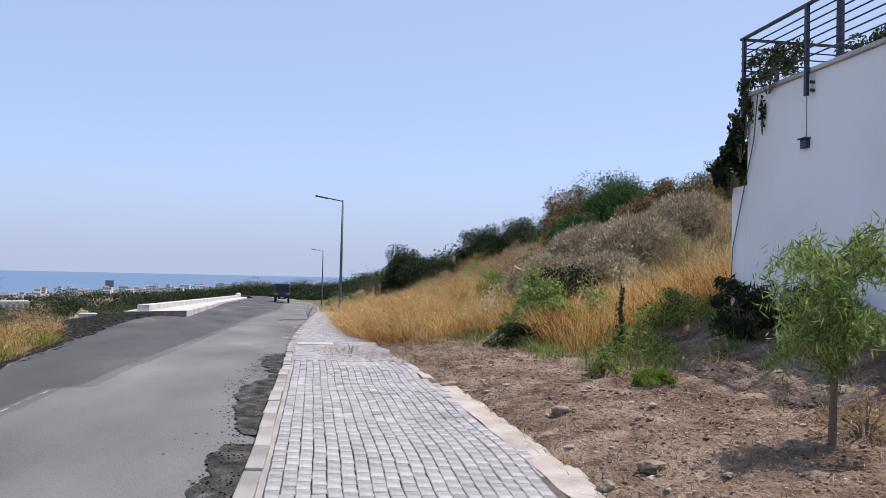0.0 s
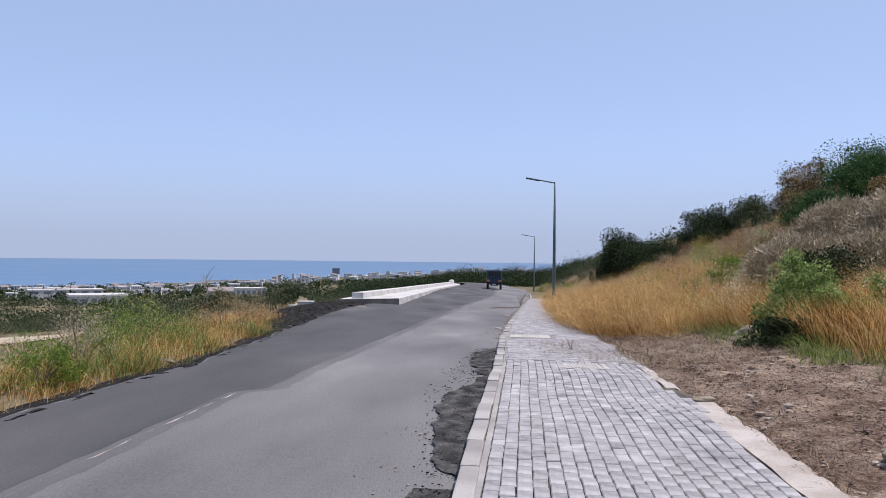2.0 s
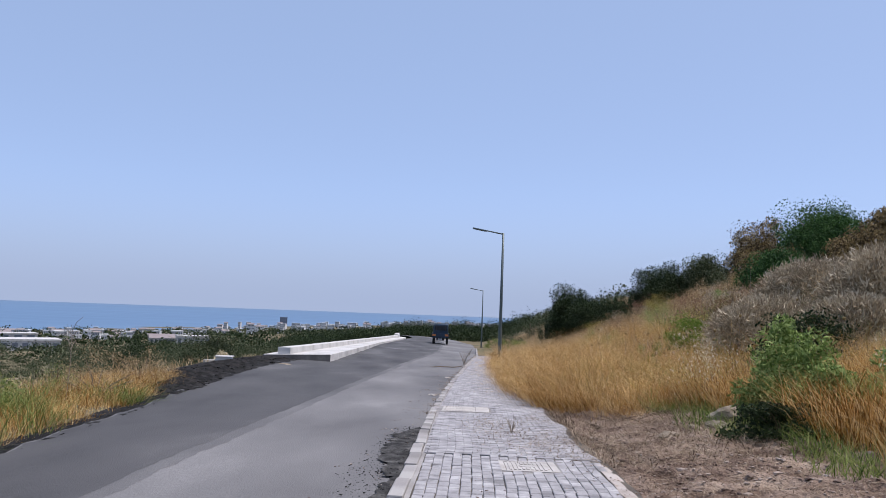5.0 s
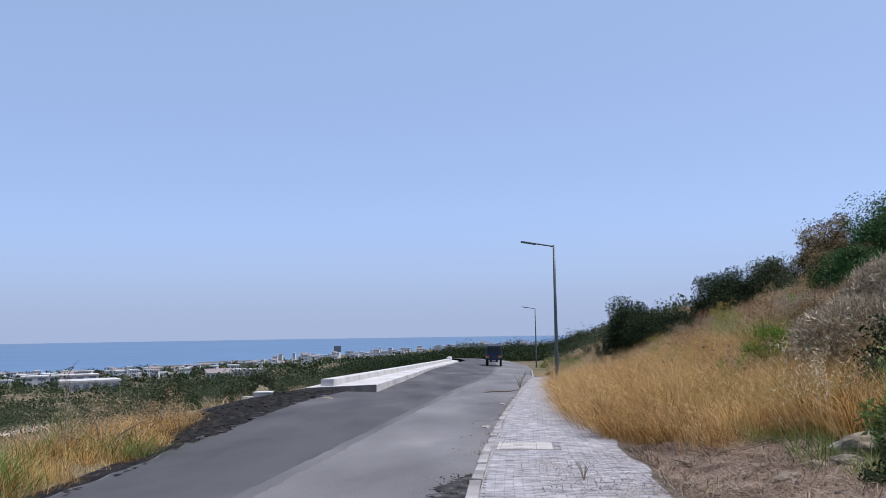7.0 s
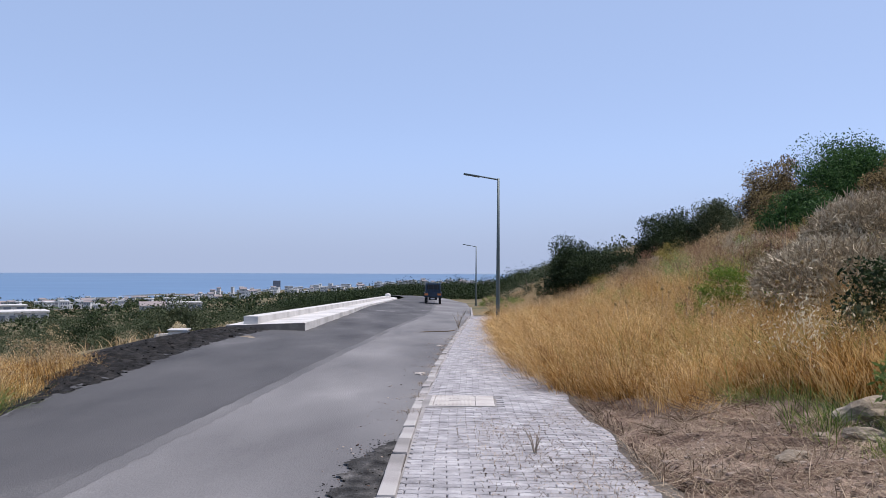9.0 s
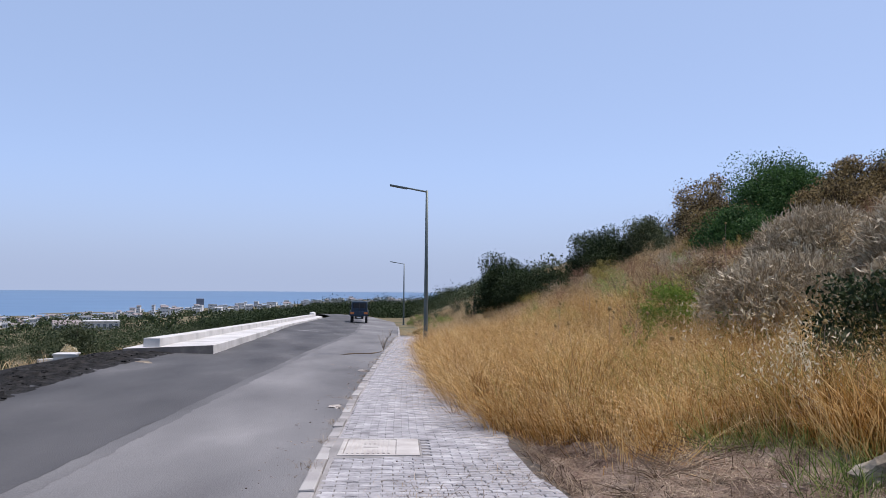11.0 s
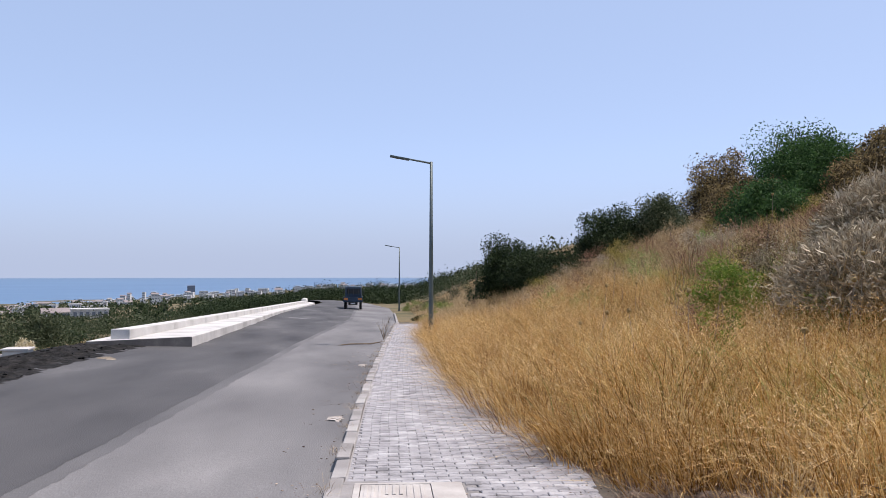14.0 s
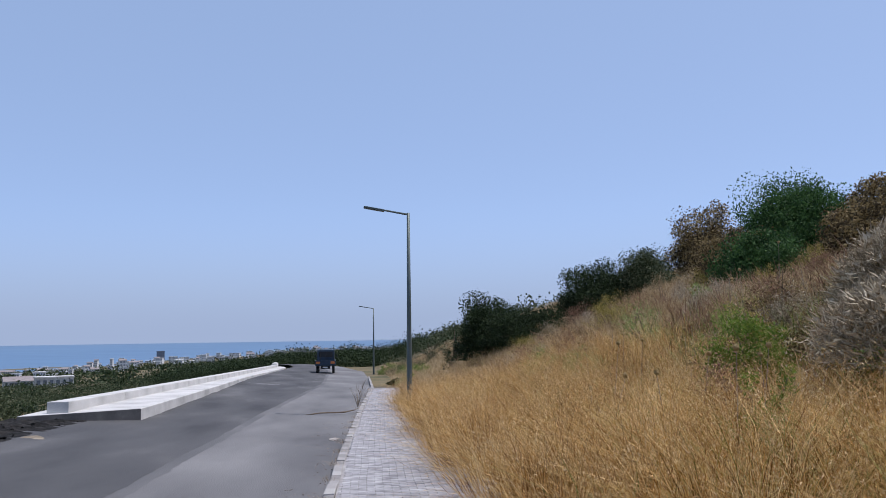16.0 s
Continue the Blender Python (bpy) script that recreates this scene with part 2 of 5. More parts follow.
def camber(x, y):
    """The road rises gently towards its far side."""
    return 0.062 * np.clip(-0.8 - np.asarray(x, float), 0, 8) * np.clip((np.asarray(y, float) - 10) / 18, 0, 1)


def kerb_x(y):
    return sm_interp(y, KY, KX, 1.5)


def left_x(y):
    return np.interp(y, LY, LX)


def wob(x, y, s, seed=0.0):
    """Cheap smooth unevenness, about -1 to 1."""
    x, y = np.asarray(x, float) / s + seed, np.asarray(y, float) / s - seed
    return (np.sin(x * 2.1 + 1.3 * np.sin(y * 1.7)) + np.sin(y * 2.6 + 1.1 * np.sin(x * 2.3 + 1)) + np.sin((x + y) * 3.7 + seed)) / 3


DR, DZ = [0, 6, 15, 40, 100, 200, 500, 850, 1000, 1200, 6000], [0, -1.1, -2.3, -4.8, -10, -15, -29, -39.2, -40.6, -43, -60]


def land(x, y):
    """The height of the natural ground."""
    x, y = np.asarray(x, float), np.asarray(y, float)
    gy = g(np.minimum(y, 140))
    dl = np.maximum(left_x(np.minimum(y, 130)) - 1.2 - x, 0)
    d2 = np.maximum(y - 170, 0)
    r = np.hypot(dl, d2)
    az = np.degrees(np.arctan2(-x, np.maximum(y, 1)))
    k = np.interp(az, [-20, 2, 14, 25, 40, 70], [0.3, 0.42, 0.68, 0.92, 1.05, 1.1])
    drop = np.interp(r * np.where(r > 200, k + (1 - k) * np.clip((500 - r) / 300, 0, 1), 1), DR, DZ)
    xs = np.interp(y, [14, 22, 28, 38, 60], [5.0, 6.8, 6.6, 5.0, 4.8])
    hs = 0.10 * np.clip(x - 2.4, 0, 2.6) + np.interp(y, [14, 22], [0.44, 0.52]) * np.maximum(x - xs, 0)
    hill = 13 * (1 - np.exp(-hs / 13)) * np.clip(1.5 - np.maximum(y - 60, 0) / 160, 0.12, 1) * np.clip((260 - y) / 120, 0, 1)
    base = gy - 0.22 + camber(x, y) * np.clip((140 - y) / 40, 0, 1) + 0.17 * np.clip((x - 2.2) / 0.5, 0, 1)
    rough = 0.05 * wob(x, y, 1.3) * np.clip((x - 3) / 2, 0, 1) + (0.25 * wob(x, y, 7, 2) + 0.7 * wob(x, y, 35, 5)) * np.clip((x - 6) / 10, 0, 1)
    rough = rough + np.clip(dl / 10, 0, 1) * 0.15 * wob(x, y, 4, 1) + np.clip(dl / 120, 0, 1) * 1.6 * wob(x, y, 60, 3)
    return base + drop + hill + rough


def spaced(lo, fine_lo, fine_hi, hi, step, grow):
    mid = np.arange(fine_lo, fine_hi + step / 2, step)
    out, s, v = [], step, fine_hi
    while v < hi:
        s *= grow
        v += s
        out.append(min(v, hi))
    inn, s, v = [], step, fine_lo
    while v > lo:
        s *= grow
        v -= s
        inn.append(max(v, lo))
    return np.array(inn[::-1] + list(mid) + out)


def sheet(name, xs, ys, fz, material):
    X, Y = np.meshgrid(xs, ys)
    Z = fz(X, Y)
    n, k = len(xs), len(ys)
    i = np.arange(n * k).reshape(k, n)
    f = np.stack([i[:-1, :-1], i[:-1, 1:], i[1:, 1:], i[1:, :-1]], -1).reshape(-1, 4)
    return smooth(mesh_np(name, np.stack([X, Y, Z], -1).reshape(-1, 3), f, material))


ground = new("ground", sheet("ground", spaced(-3600, -14, 26, 1500, 0.4, 1.06), spaced(-300, -10, 75, 3400, 0.5, 1.05), land, M_TERRAIN))
tagged(ground, "dry straw-covered hillside and scrub plain falling to the sea", "ground", kind="structure")

# sea
ang = np.linspace(0, 2 * math.pi, 97)[:-1]
rr = np.array([300, 700, 1200, 2000, 3200, 4860.0])
SV = np.stack([np.outer(rr, np.cos(ang)), np.outer(rr, np.sin(ang)) + 10, np.full((6, 96), -43.5)], -1).reshape(-1, 3)
si = np.arange(6 * 96).reshape(6, 96)
sf = np.stack([si[:-1], np.roll(si, -1, 1)[:-1], np.roll(si, -1, 1)[1:], si[1:]], -1).reshape(-1, 4)
tagged(new("water", mesh_np("water", SV, sf, M_SEA)), "calm hazy blue sea reaching the horizon", "sea", kind="structure")


# added glowing ring: pale haze painted low over the horizon, all the way round
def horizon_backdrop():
    m = bpy.data.materials.new("horizon_haze_glow")
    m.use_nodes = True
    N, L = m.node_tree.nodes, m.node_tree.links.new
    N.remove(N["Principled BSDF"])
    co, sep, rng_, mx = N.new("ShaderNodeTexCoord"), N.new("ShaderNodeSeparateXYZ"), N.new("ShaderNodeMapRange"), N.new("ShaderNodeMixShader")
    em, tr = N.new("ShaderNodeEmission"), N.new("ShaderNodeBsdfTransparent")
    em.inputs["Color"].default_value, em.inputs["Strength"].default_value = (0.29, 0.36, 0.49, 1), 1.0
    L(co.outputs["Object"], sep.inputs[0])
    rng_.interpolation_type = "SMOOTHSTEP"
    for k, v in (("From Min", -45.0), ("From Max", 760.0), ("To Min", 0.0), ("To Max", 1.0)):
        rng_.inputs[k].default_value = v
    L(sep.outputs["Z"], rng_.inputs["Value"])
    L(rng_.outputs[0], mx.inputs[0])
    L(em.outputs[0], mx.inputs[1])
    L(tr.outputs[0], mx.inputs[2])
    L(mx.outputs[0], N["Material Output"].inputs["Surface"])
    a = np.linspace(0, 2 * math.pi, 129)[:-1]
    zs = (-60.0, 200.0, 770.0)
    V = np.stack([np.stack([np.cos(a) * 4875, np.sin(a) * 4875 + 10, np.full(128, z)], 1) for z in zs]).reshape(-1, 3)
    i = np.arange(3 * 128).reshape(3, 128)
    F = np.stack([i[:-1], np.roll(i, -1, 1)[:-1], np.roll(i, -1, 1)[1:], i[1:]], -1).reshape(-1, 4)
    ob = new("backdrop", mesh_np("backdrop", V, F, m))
    tagged(ob, "glowing backdrop of painted pale haze low over the horizon", "sky", kind="structure")


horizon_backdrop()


# ---------------- road ----------------
def strip(name, ys, fl, fr, fz, material, n=12, edge=0.0, seed=0.0):
    """A strip of surface between two lines along y; edge: raggedness of its left side."""
    ys = np.asarray(ys)
    l = fl(ys) + edge * (wob(ys, ys * 0.3, 0.8, seed) + 0.6 * wob(ys, ys, 0.27, seed + 2))
    r = fr(ys)
    X = l[:, None] + (r - l)[:, None] * np.linspace(0, 1, n)[None]
    Y = np.repeat(ys[:, None], n, 1)
    i = np.arange(n * len(ys)).reshape(len(ys), n)
    f = np.stack([i[:-1, :-1], i[:-1, 1:], i[1:, 1:], i[1:, :-1]], -1).reshape(-1, 4)
    return smooth(mesh_np(name, np.stack([X, Y, fz(X, Y)], -1).reshape(-1, 3), f, material))


def road_z(x, y):
    return g(y) - 0.11 + camber(x, y) + 0.012 * wob(x, y, 2.4, 1)


def seam_x(y):
    return np.interp(y, [-40, 12.6, 13.0, 24, 42, 66, 100, 130, 260], [-2.74, -2.68, -2.35, -2.55, -2.6, -2.1, -3.2, -6.5, -64]) + 0.012 * wob(y, y, 1.6) + 0.006 * wob(y, y, 0.25, 3)


RY = np.concatenate([np.arange(-40, 80, 0.3), np.arange(80, 172, 1.5)])
road = new("road", strip("road", RY, left_x, lambda y: kerb_x(y) + 0.03, road_z, M_ASPHALT, 14, 0.05))
tagged(road, "worn light-grey asphalt road curving downhill", "road", kind="structure")
LY2 = np.concatenate([np.arange(-10, 60, 0.07), np.arange(60, 172, 1.5)])
ragged = lambda y: 0.02 * wob(y, y, 0.7, 4) + 0.008 * wob(y, y, 0.16, 7)
feather = new("road_seam", strip("road_seam", LY2, lambda y: seam_x(y) - 0.3, lambda y: seam_x(y) + 0.13 + 1.6 * ragged(y + 7), lambda x, y: road_z(x, y) + 0.0015, M_ASPHALT_MID, 5))
tagged(feather, "worn overlap between the two asphalt lanes", "road", kind="structure")
lane = new("road_lane", strip("road_lane", LY2, lambda y: left_x(y) + 0.02, lambda y: seam_x(y) - 0.07 + ragged(y), lambda x, y: road_z(x, y) + 0.003, M_ASPHALT_NEW, 14, 0.05))
tagged(lane, "darker newer asphalt lane with a ragged seam", "road", kind="structure")
mark = new("road_mark", strip("road_mark", np.arange(5.0, 12.6, 0.06), lambda y: seam_x(y) + 0.004, lambda y: seam_x(y) + 0.005 + 0.024 * np.clip(wob(y, y, 0.5, 2) + 0.25, 0, 1), lambda x, y: road_z(x, y) + 0.0045, M_CONC_BAND, 3))
tagged(mark, "pale worn line along the asphalt seam", "road marking", kind="structure")

# ---------------- pavement ----------------
PAVE_R = lambda y: np.interp(y, [-20, 7, 11, 14, 22, 60], [2.14, 2.14, 2.08, 1.98, 1.95, 1.9]) + 0.0 * y
PY = np.arange(-20, 60.2, 0.4)
bed = new("pavement", strip("pavement", PY, lambda y: kerb_x(y) + 0.1, lambda y: PAVE_R(y) + 0.5, lambda x, y: g(y) - 0.014 - 0.1 * np.clip((x - PAVE_R(y) - 0.05) / 0.3, 0, 1), M_JOINT, 12))
tagged(bed, "grey block-paved footpath with sandy joints and weeds", "pavement", kind="structure")


def far_paver_geometry(y0, y1, interlock):
    """Chamfered pavers joined: top, and four sloping sides, for each block."""
    if not interlock:
        w, l = 0.098, 0.196
        cols = np.arange(0, 20)
        rows = int((y1 - y0) / l)
        for c in cols:
            for r in range(rows):
                yy = y0 + r * l + (l / 2 if c % 2 else 0)
                yield c, yy, w, l
    else:
        w, l = 0.2, 0.1
        rows = int((y1 - y0) / l)
        for r in range(rows):
            for c in range(-1, 11):
                yield c + (0.5 if r % 2 else 0), y0 + r * l, w, l


COVERS = ((0.95, 14.85, 0.58, 0.62), (0.08, 21.5, 0.86, 1.15))


def covered(x, y):
    return any(a - 0.03 < x < a + w + 0.03 and b - 0.03 < y < b + d + 0.03 for a, b, w, d in COVERS)


def paver_mesh(w, l, wavy=False):
    """One block: chamfered top and skirts; wavy blocks have the stepped outline of interlocking stones."""
    h, c, k = 0.06, 0.0065, 0.0025
    if wavy:
        s = 0.007
        zig = [(-w / 2 + k, -s), (-w / 4, s), (0, -s), (w / 4, s), (w / 2 - k, -s)]
        out = [(x, -l / 2 + k + d) for x, d in zig] + [(x, l / 2 - k + d) for x, d in zig[::-1]]
    else:
        out = [(-w / 2 + k, -l / 2 + 2 * k), (w / 2 - k, -l / 2 + 2 * k), (w / 2 - k, l / 2 - 2 * k), (-w / 2 + k, l / 2 - 2 * k)]
    n = len(out)
    V = [(x * (1 - 2 * c / w), y * (1 - 2 * c / l), 0) for x, y in out] + [(x, y, -c) for x, y in out] + [(x, y, -h) for x, y in out]
    return np.array(V), n


def paver_faces(n):
    q = [(i, (i + 1) % n, (i + 1) % n + n, i + n) for i in range(n)] + [(i + n, (i + 1) % n + n, (i + 1) % n + 2 * n, i + 2 * n) for i in range(n)]
    q = [f[::-1] for f in q]
    top = [(0, 1, 2, 3)] if n == 4 else [(0, 1, 8, 9), (1, 2, 7, 8), (2, 3, 6, 7), (3, 4, 5, 6)]
    return q + top


def lay_pavers(y0, y1, interlock, single):
    rng = np.random.default_rng(11 if interlock else 3)
    V0, n = paver_mesh(0.2 if interlock else 0.098, 0.1 if interlock else 0.196, interlock)
    F0 = np.array(paver_faces(n))
    shared = mesh_np("paver", V0, F0, M_PAVER) if single else None
    vs, fs, count = [], [], 0
    for c, y, w, l in far_paver_geometry(y0, y1, interlock):
        bow = 0.03 * math.sin(y * 0.9) + 0.02 * math.sin(y * 2.3 + 1)
        x = float(kerb_x(y)) + 0.2 + (c + 0.5) * w + bow * (c / 20 if not interlock else 0.3)
        lo, hi = float(kerb_x(y)) + 0.17, float(PAVE_R(y)) + 0.1 * max(0.0, math.sin(y * 1.7))
        slack = 0.35 * w if interlock else -0.5 * w
        if x > hi + slack or x < lo - slack or covered(x, y):
            continue
        tilt = rng.normal(0, 0.008, 2)
        z = float(g(y)) + rng.normal(0, 0.0012) + 0.008 * math.sin(x * 2.2 + y * 0.8)
        slope = float(g(y + 0.1) - g(y - 0.1)) / 0.2
        a = rng.normal(0, 0.02)
        x, y = x + rng.normal(0, 0.002), y + rng.normal(0, 0.004)
        if single:
            ob = new("paver", shared)
            ob.matrix_world = Matrix.LocRotScale((x, y, z), Euler((math.atan(slope) + tilt[0], tilt[1], a)), None)
            ob.parent = bed
        else:
            P = V0.copy()
            P[:, 2] += P[:, 0] * tilt[1] + P[:, 1] * (slope + tilt[0])
            P[:, 0] -= V0[:, 1] * a
            P[:, 0] = np.clip(P[:, 0], lo - x, hi - x) if interlock else P[:, 0]
            vs.append(P + (x, y, z))
            fs.append(F0 + count * len(V0))
            count += 1
    if not single:
        ob = new("paving_blocks", mesh_np("paving_blocks", np.concatenate(vs), np.concatenate(fs), M_PAVERS))
        ob.parent = bed
        tagged(ob, kind="stuff")


# kerb stones along the road edge
def kerb_stones():
    kerb = thing("kerb", "pale concrete kerb of separate worn stones", "kerb", kind="structure")
    y, i, rng = 1.5, 0, random.Random(4)
    while y < 78:
        l = 0.78
        x0, x1 = float(kerb_x(y)), float(kerb_x(y + l))
        bm = bmesh.new()
        box(bm, (0.02, -l / 2 + 0.006, -0.22), (0.15, l / 2 - 0.006, 0.0), 0.016)
        for v in bm.verts:
            v.co.z += 0.006 * noise.noise(Vector((v.co.x * 9, v.co.y * 5 + i * 3, 2)))
            v.co.x += 0.008 * noise.noise(Vector((v.co.z * 9, v.co.y * 6 + i * 3, 7)))
        ob = part("kerb_stone", bm, M_KERB, kerb)
        s = float(g(y + l) - g(y)) / l
        ob.matrix_world = Matrix.LocRotScale(((x0 + x1) / 2 + rng.uniform(-0.012, 0.012), y + l / 2, float(g(y + l / 2)) + 0.012 + rng.uniform(-0.012, 0.008)), Euler((math.atan(s), rng.uniform(-0.03, 0.03), -math.atan((x1 - x0) / l) + rng.uniform(-0.012, 0.012))), None)
        y += l + 0.012
        i += 1


kerb_stones()

# mortar gutter behind the kerb, and the rough concrete band on the hill side
gut = new("trim", strip("trim", np.arange(1, 60, 0.15), lambda y: kerb_x(y) + 0.15, lambda y: kerb_x(y) + 0.195 + 0.004 * wob(y, y, 0.25), lambda x, y: g(y) - 0.005, M_KERB, 4))
tagged(gut, "rough mortar bed behind the kerb", "trim", kind="structure")


def band_z(x, y):
    return g(y) - 0.004 + 0.012 * wob(x, y, 0.4) - 0.1 * np.clip((x - PAVE_R(y) - 0.24 - 0.05 * wob(y, y, 0.5)) / 0.12, 0, 1)


band = new("trim_band", strip("trim_band", np.arange(-2, 12.6, 0.08), lambda y: PAVE_R(y) - 0.02, lambda y: PAVE_R(y) + 0.42, band_z, M_CONC_BAND, 14))
tagged(band, "rough pale concrete edging of the footpath, chipped", "trim", kind="structure")
stub = new("trim_stub", strip("trim_stub", np.arange(13.3, 15.6, 0.08), lambda y: PAVE_R(y) - 0.01, lambda y: PAVE_R(y) + 0.2, lambda x, y: band_z(x + 0.15, y), M_CONC_BAND, 8))
tagged(stub, "broken remains of concrete edging", "trim", kind="structure")


# ---------------- covers in the footpath ----------------
def inspection_cover(x, y, w, d, plate, turn, label):
    z = float(g(y + d / 2))
    tilt = math.degrees(math.atan(float(g(y + d) - g(y)) / d))
    t = thing("inspection_cover", label, "manhole cover")
    t.matrix_world = pose(x + w / 2, y + d / 2, z + 0.004, tilt, 0, turn)
    bm = bmesh.new()
    for lo, hi in (((-w / 2, -d / 2), (w / 2, -d / 2 + 0.05)), ((-w / 2, d / 2 - 0.05), (w / 2, d / 2)), ((-w / 2, -d / 2 + 0.05), (-w / 2 + 0.05, d / 2 - 0.05)), ((w / 2 - 0.05 - (w - plate - 0.1), -d / 2 + 0.05), (w / 2, d / 2 - 0.05))):
        box(bm, (*lo, -0.06), (*hi, 0.004), 0.004)
    part("frame", bm, M_COVER, t)
    bm = bmesh.new()
    e = 0.11
    for lo, hi in (((-w / 2 - e, -d / 2 - e), (w / 2 + e, -d / 2 - 0.003)), ((-w / 2 - e, d / 2 + 0.003), (w / 2 + e, d / 2 + e)), ((-w / 2 - e, -d / 2), (-w / 2 - 0.003, d / 2)), ((w / 2 + 0.003, -d / 2), (w / 2 + e, d / 2))):
        box(bm, (*lo, -0.06), (*hi, -0.006), 0.003)
    part("mortar_collar", bm, M_KERB, t, "rough grey mortar around the frame")
    bm = bmesh.new()
    x0 = -w / 2 + 0.056
    x1, y0, y1 = x0 + plate - 0.012, -d / 2 + 0.056, d / 2 - 0.056
    box(bm, (x0, y0, -0.05), (x1, y1, 0.0), 0.004)
    lid = part("lid", bm, M_COVER, t, "pale ribbed cover plate")
    bm = bmesh.new()
    n = 9
    for i in range(n):
        a = x0 + 0.03 + i * (x1 - x0 - 0.06) / n
        if 3 <= i <= 5:
            box(bm, (a, y0 + 0.03, 0.0), (a + 0.025, y0 + (y1 - y0) * 0.34, 0.008), 0.002)
            box(bm, (a, y0 + (y1 - y0) * 0.66, 0.0), (a + 0.025, y1 - 0.03, 0.008), 0.002)
        else:
            box(bm, (a, y0 + 0.03, 0.0), (a + 0.025, y1 - 0.03, 0.008), 0.002)
    part("ribs", bm, M_COVER, lid)
    bm = bmesh.new()
    cx, cy = (x0 + x1) / 2, (y0 + y1) / 2
    box(bm, (cx - 0.08, cy - 0.055, 0), (cx + 0.08, cy + 0.055, 0.007), 0.002)
    part("badge", bm, M_COVER, lid)


inspection_cover(*COVERS[0], 0.46, 2, "pale ribbed concrete inspection cover set in the footpath")
inspection_cover(*COVERS[1], 0.56, 0, "pale concrete inspection cover with a wide side frame")


# ---------------- road edges ----------------
def lumpy(name, fx0, fx1, y0, y1, step, n, fz, material, label, category="rubble", kind="structure"):
    ob = new(name, strip(name, np.arange(y0, y1, step), fx0, fx1, fz, material, n))
    return tagged(ob, label, category, kind=kind)


def verge_w(y):
    return np.interp(y, [0, 22, 26, 38], [0.35, 0.4, 1.4, 1.7])


def verge_z(x, y):
    u = np.clip((x - left_x(np.minimum(y, 37)) + verge_w(y)) / (verge_w(y) + 0.35), 0, 1)
    far = np.clip((y - 20) / 4, 0, 1)
    lump = np.sin(u * math.pi) ** 0.7 * (0.4 + 0.6 * far)
    return g(y) + camber(x, y) - 0.118 + 0.014 * (1 - far) - 0.1 * (1 - u) + 0.012 * wob(x, y, 2.4, 1) * u + lump * (0.06 + 0.02 * far + 0.05 * wob(x, y, 0.5) + 0.045 * wob(x, y, 0.17, 3) + 0.03 * wob(x, y, 0.08, 1))


lumpy("tar_verge", lambda y: left_x(np.minimum(y, 37)) - verge_w(y) - 0.15, lambda y: left_x(np.minimum(y, 37)) + np.interp(y, [22, 28], [0.12, 0.5]) + np.interp(y, [20, 25], [0.35, 1]) * (0.1 * wob(y, y, 0.6) + 0.06 * wob(y, y, 0.2, 2)), 5, 38.2, 0.08, 22, verge_z, M_TAR, "crumbled black tar and earth along the road edge")


def patch_edge(y):
    return -0.36 * np.clip(np.sin((np.asarray(y) - 9.2) / 5.6 * math.pi), 0, 1) * np.interp(y, [9.2, 12, 13.4, 14.8], [0.9, 1.1, 1.1, 0.9]) - 0.03


pz = lambda x, y: road_z(x, y) + 0.004 + 0.006 * (1 + wob(x, y, 0.3, 2)) + 0.007 * (1 + wob(x, y, 0.09, 4))
lumpy("road_patch", lambda y: kerb_x(y) + patch_edge(y) + 0.08 * wob(y, y, 0.9) + 0.03 * wob(y, y, 0.33, 2) + 0.02 * wob(y, y, 0.13, 5), lambda y: kerb_x(y) + 0.01, 9.2, 14.8, 0.04, 18, pz, M_TAR_WORN, "broken black tar patch against the kerb", "road")
lumpy("road_patch", lambda y: kerb_x(y) - 0.14 - 0.24 * np.sin((y - 14.8) / 4.6 * math.pi) + 0.08 * wob(y, y, 0.7) + 0.06 * wob(y, y, 0.2, 4), lambda y: kerb_x(y) + 0.01, 14.8, 19.4, 0.05, 12, pz, M_TAR_WORN, "crumbling black tar patch against the kerb", "road")
lumpy("road_patch", lambda y: kerb_x(y) - 0.3 - 0.12 * wob(y, y, 1.1) + 0.03 * wob(y, y, 0.3, 2) + 0.02 * wob(y, y, 0.12, 4), lambda y: kerb_x(y) + 0.01, 3.0, 9.2, 0.06, 12, lambda x, y: road_z(x, y) + 0.01, M_TAR_WORN, "weathered dark asphalt along the kerb", "road")

# dirt verge on the hill side
def dirt_z(x, y):
    rim = np.clip((x - PAVE_R(y) - 0.02) / 0.35, 0, 1)
    far = np.clip((7.2 - x) / 0.8, 0, 1) * np.clip((y - 0.5), 0, 1) * np.clip((23.2 - y) / 1.2, 0, 1)
    return np.maximum(land(x, y), g(y) - 0.09) - 0.05 * (1 - rim) - 0.09 * (1 - far) + rim * (0.07 + 0.04 * wob(x, y, 0.55) + 0.032 * wob(x, y, 0.21, 2) + 0.02 * wob(x, y, 0.1, 5))


lumpy("dirt_verge", lambda y: PAVE_R(y) + 0.0 * y, lambda y: 7.6 + 0.0 * y, 0, 23.6, 0.06, 110, dirt_z, M_DIRT, "bare reddish-brown earth strewn with small stones", "dirt")

lumpy("field_clearing", lambda y: -50 + 3 * wob(y, y, 5), lambda y: -23 - 1.8 * wob(y, y, 4) - 0.25 * np.abs(y - 47), 38, 56, 0.4, 50, lambda x, y: land(x, y) + 0.08 + 0.06 * wob(x, y, 0.9), M_PALE_SOIL, "pale bare soil clearing below the road", "dirt")
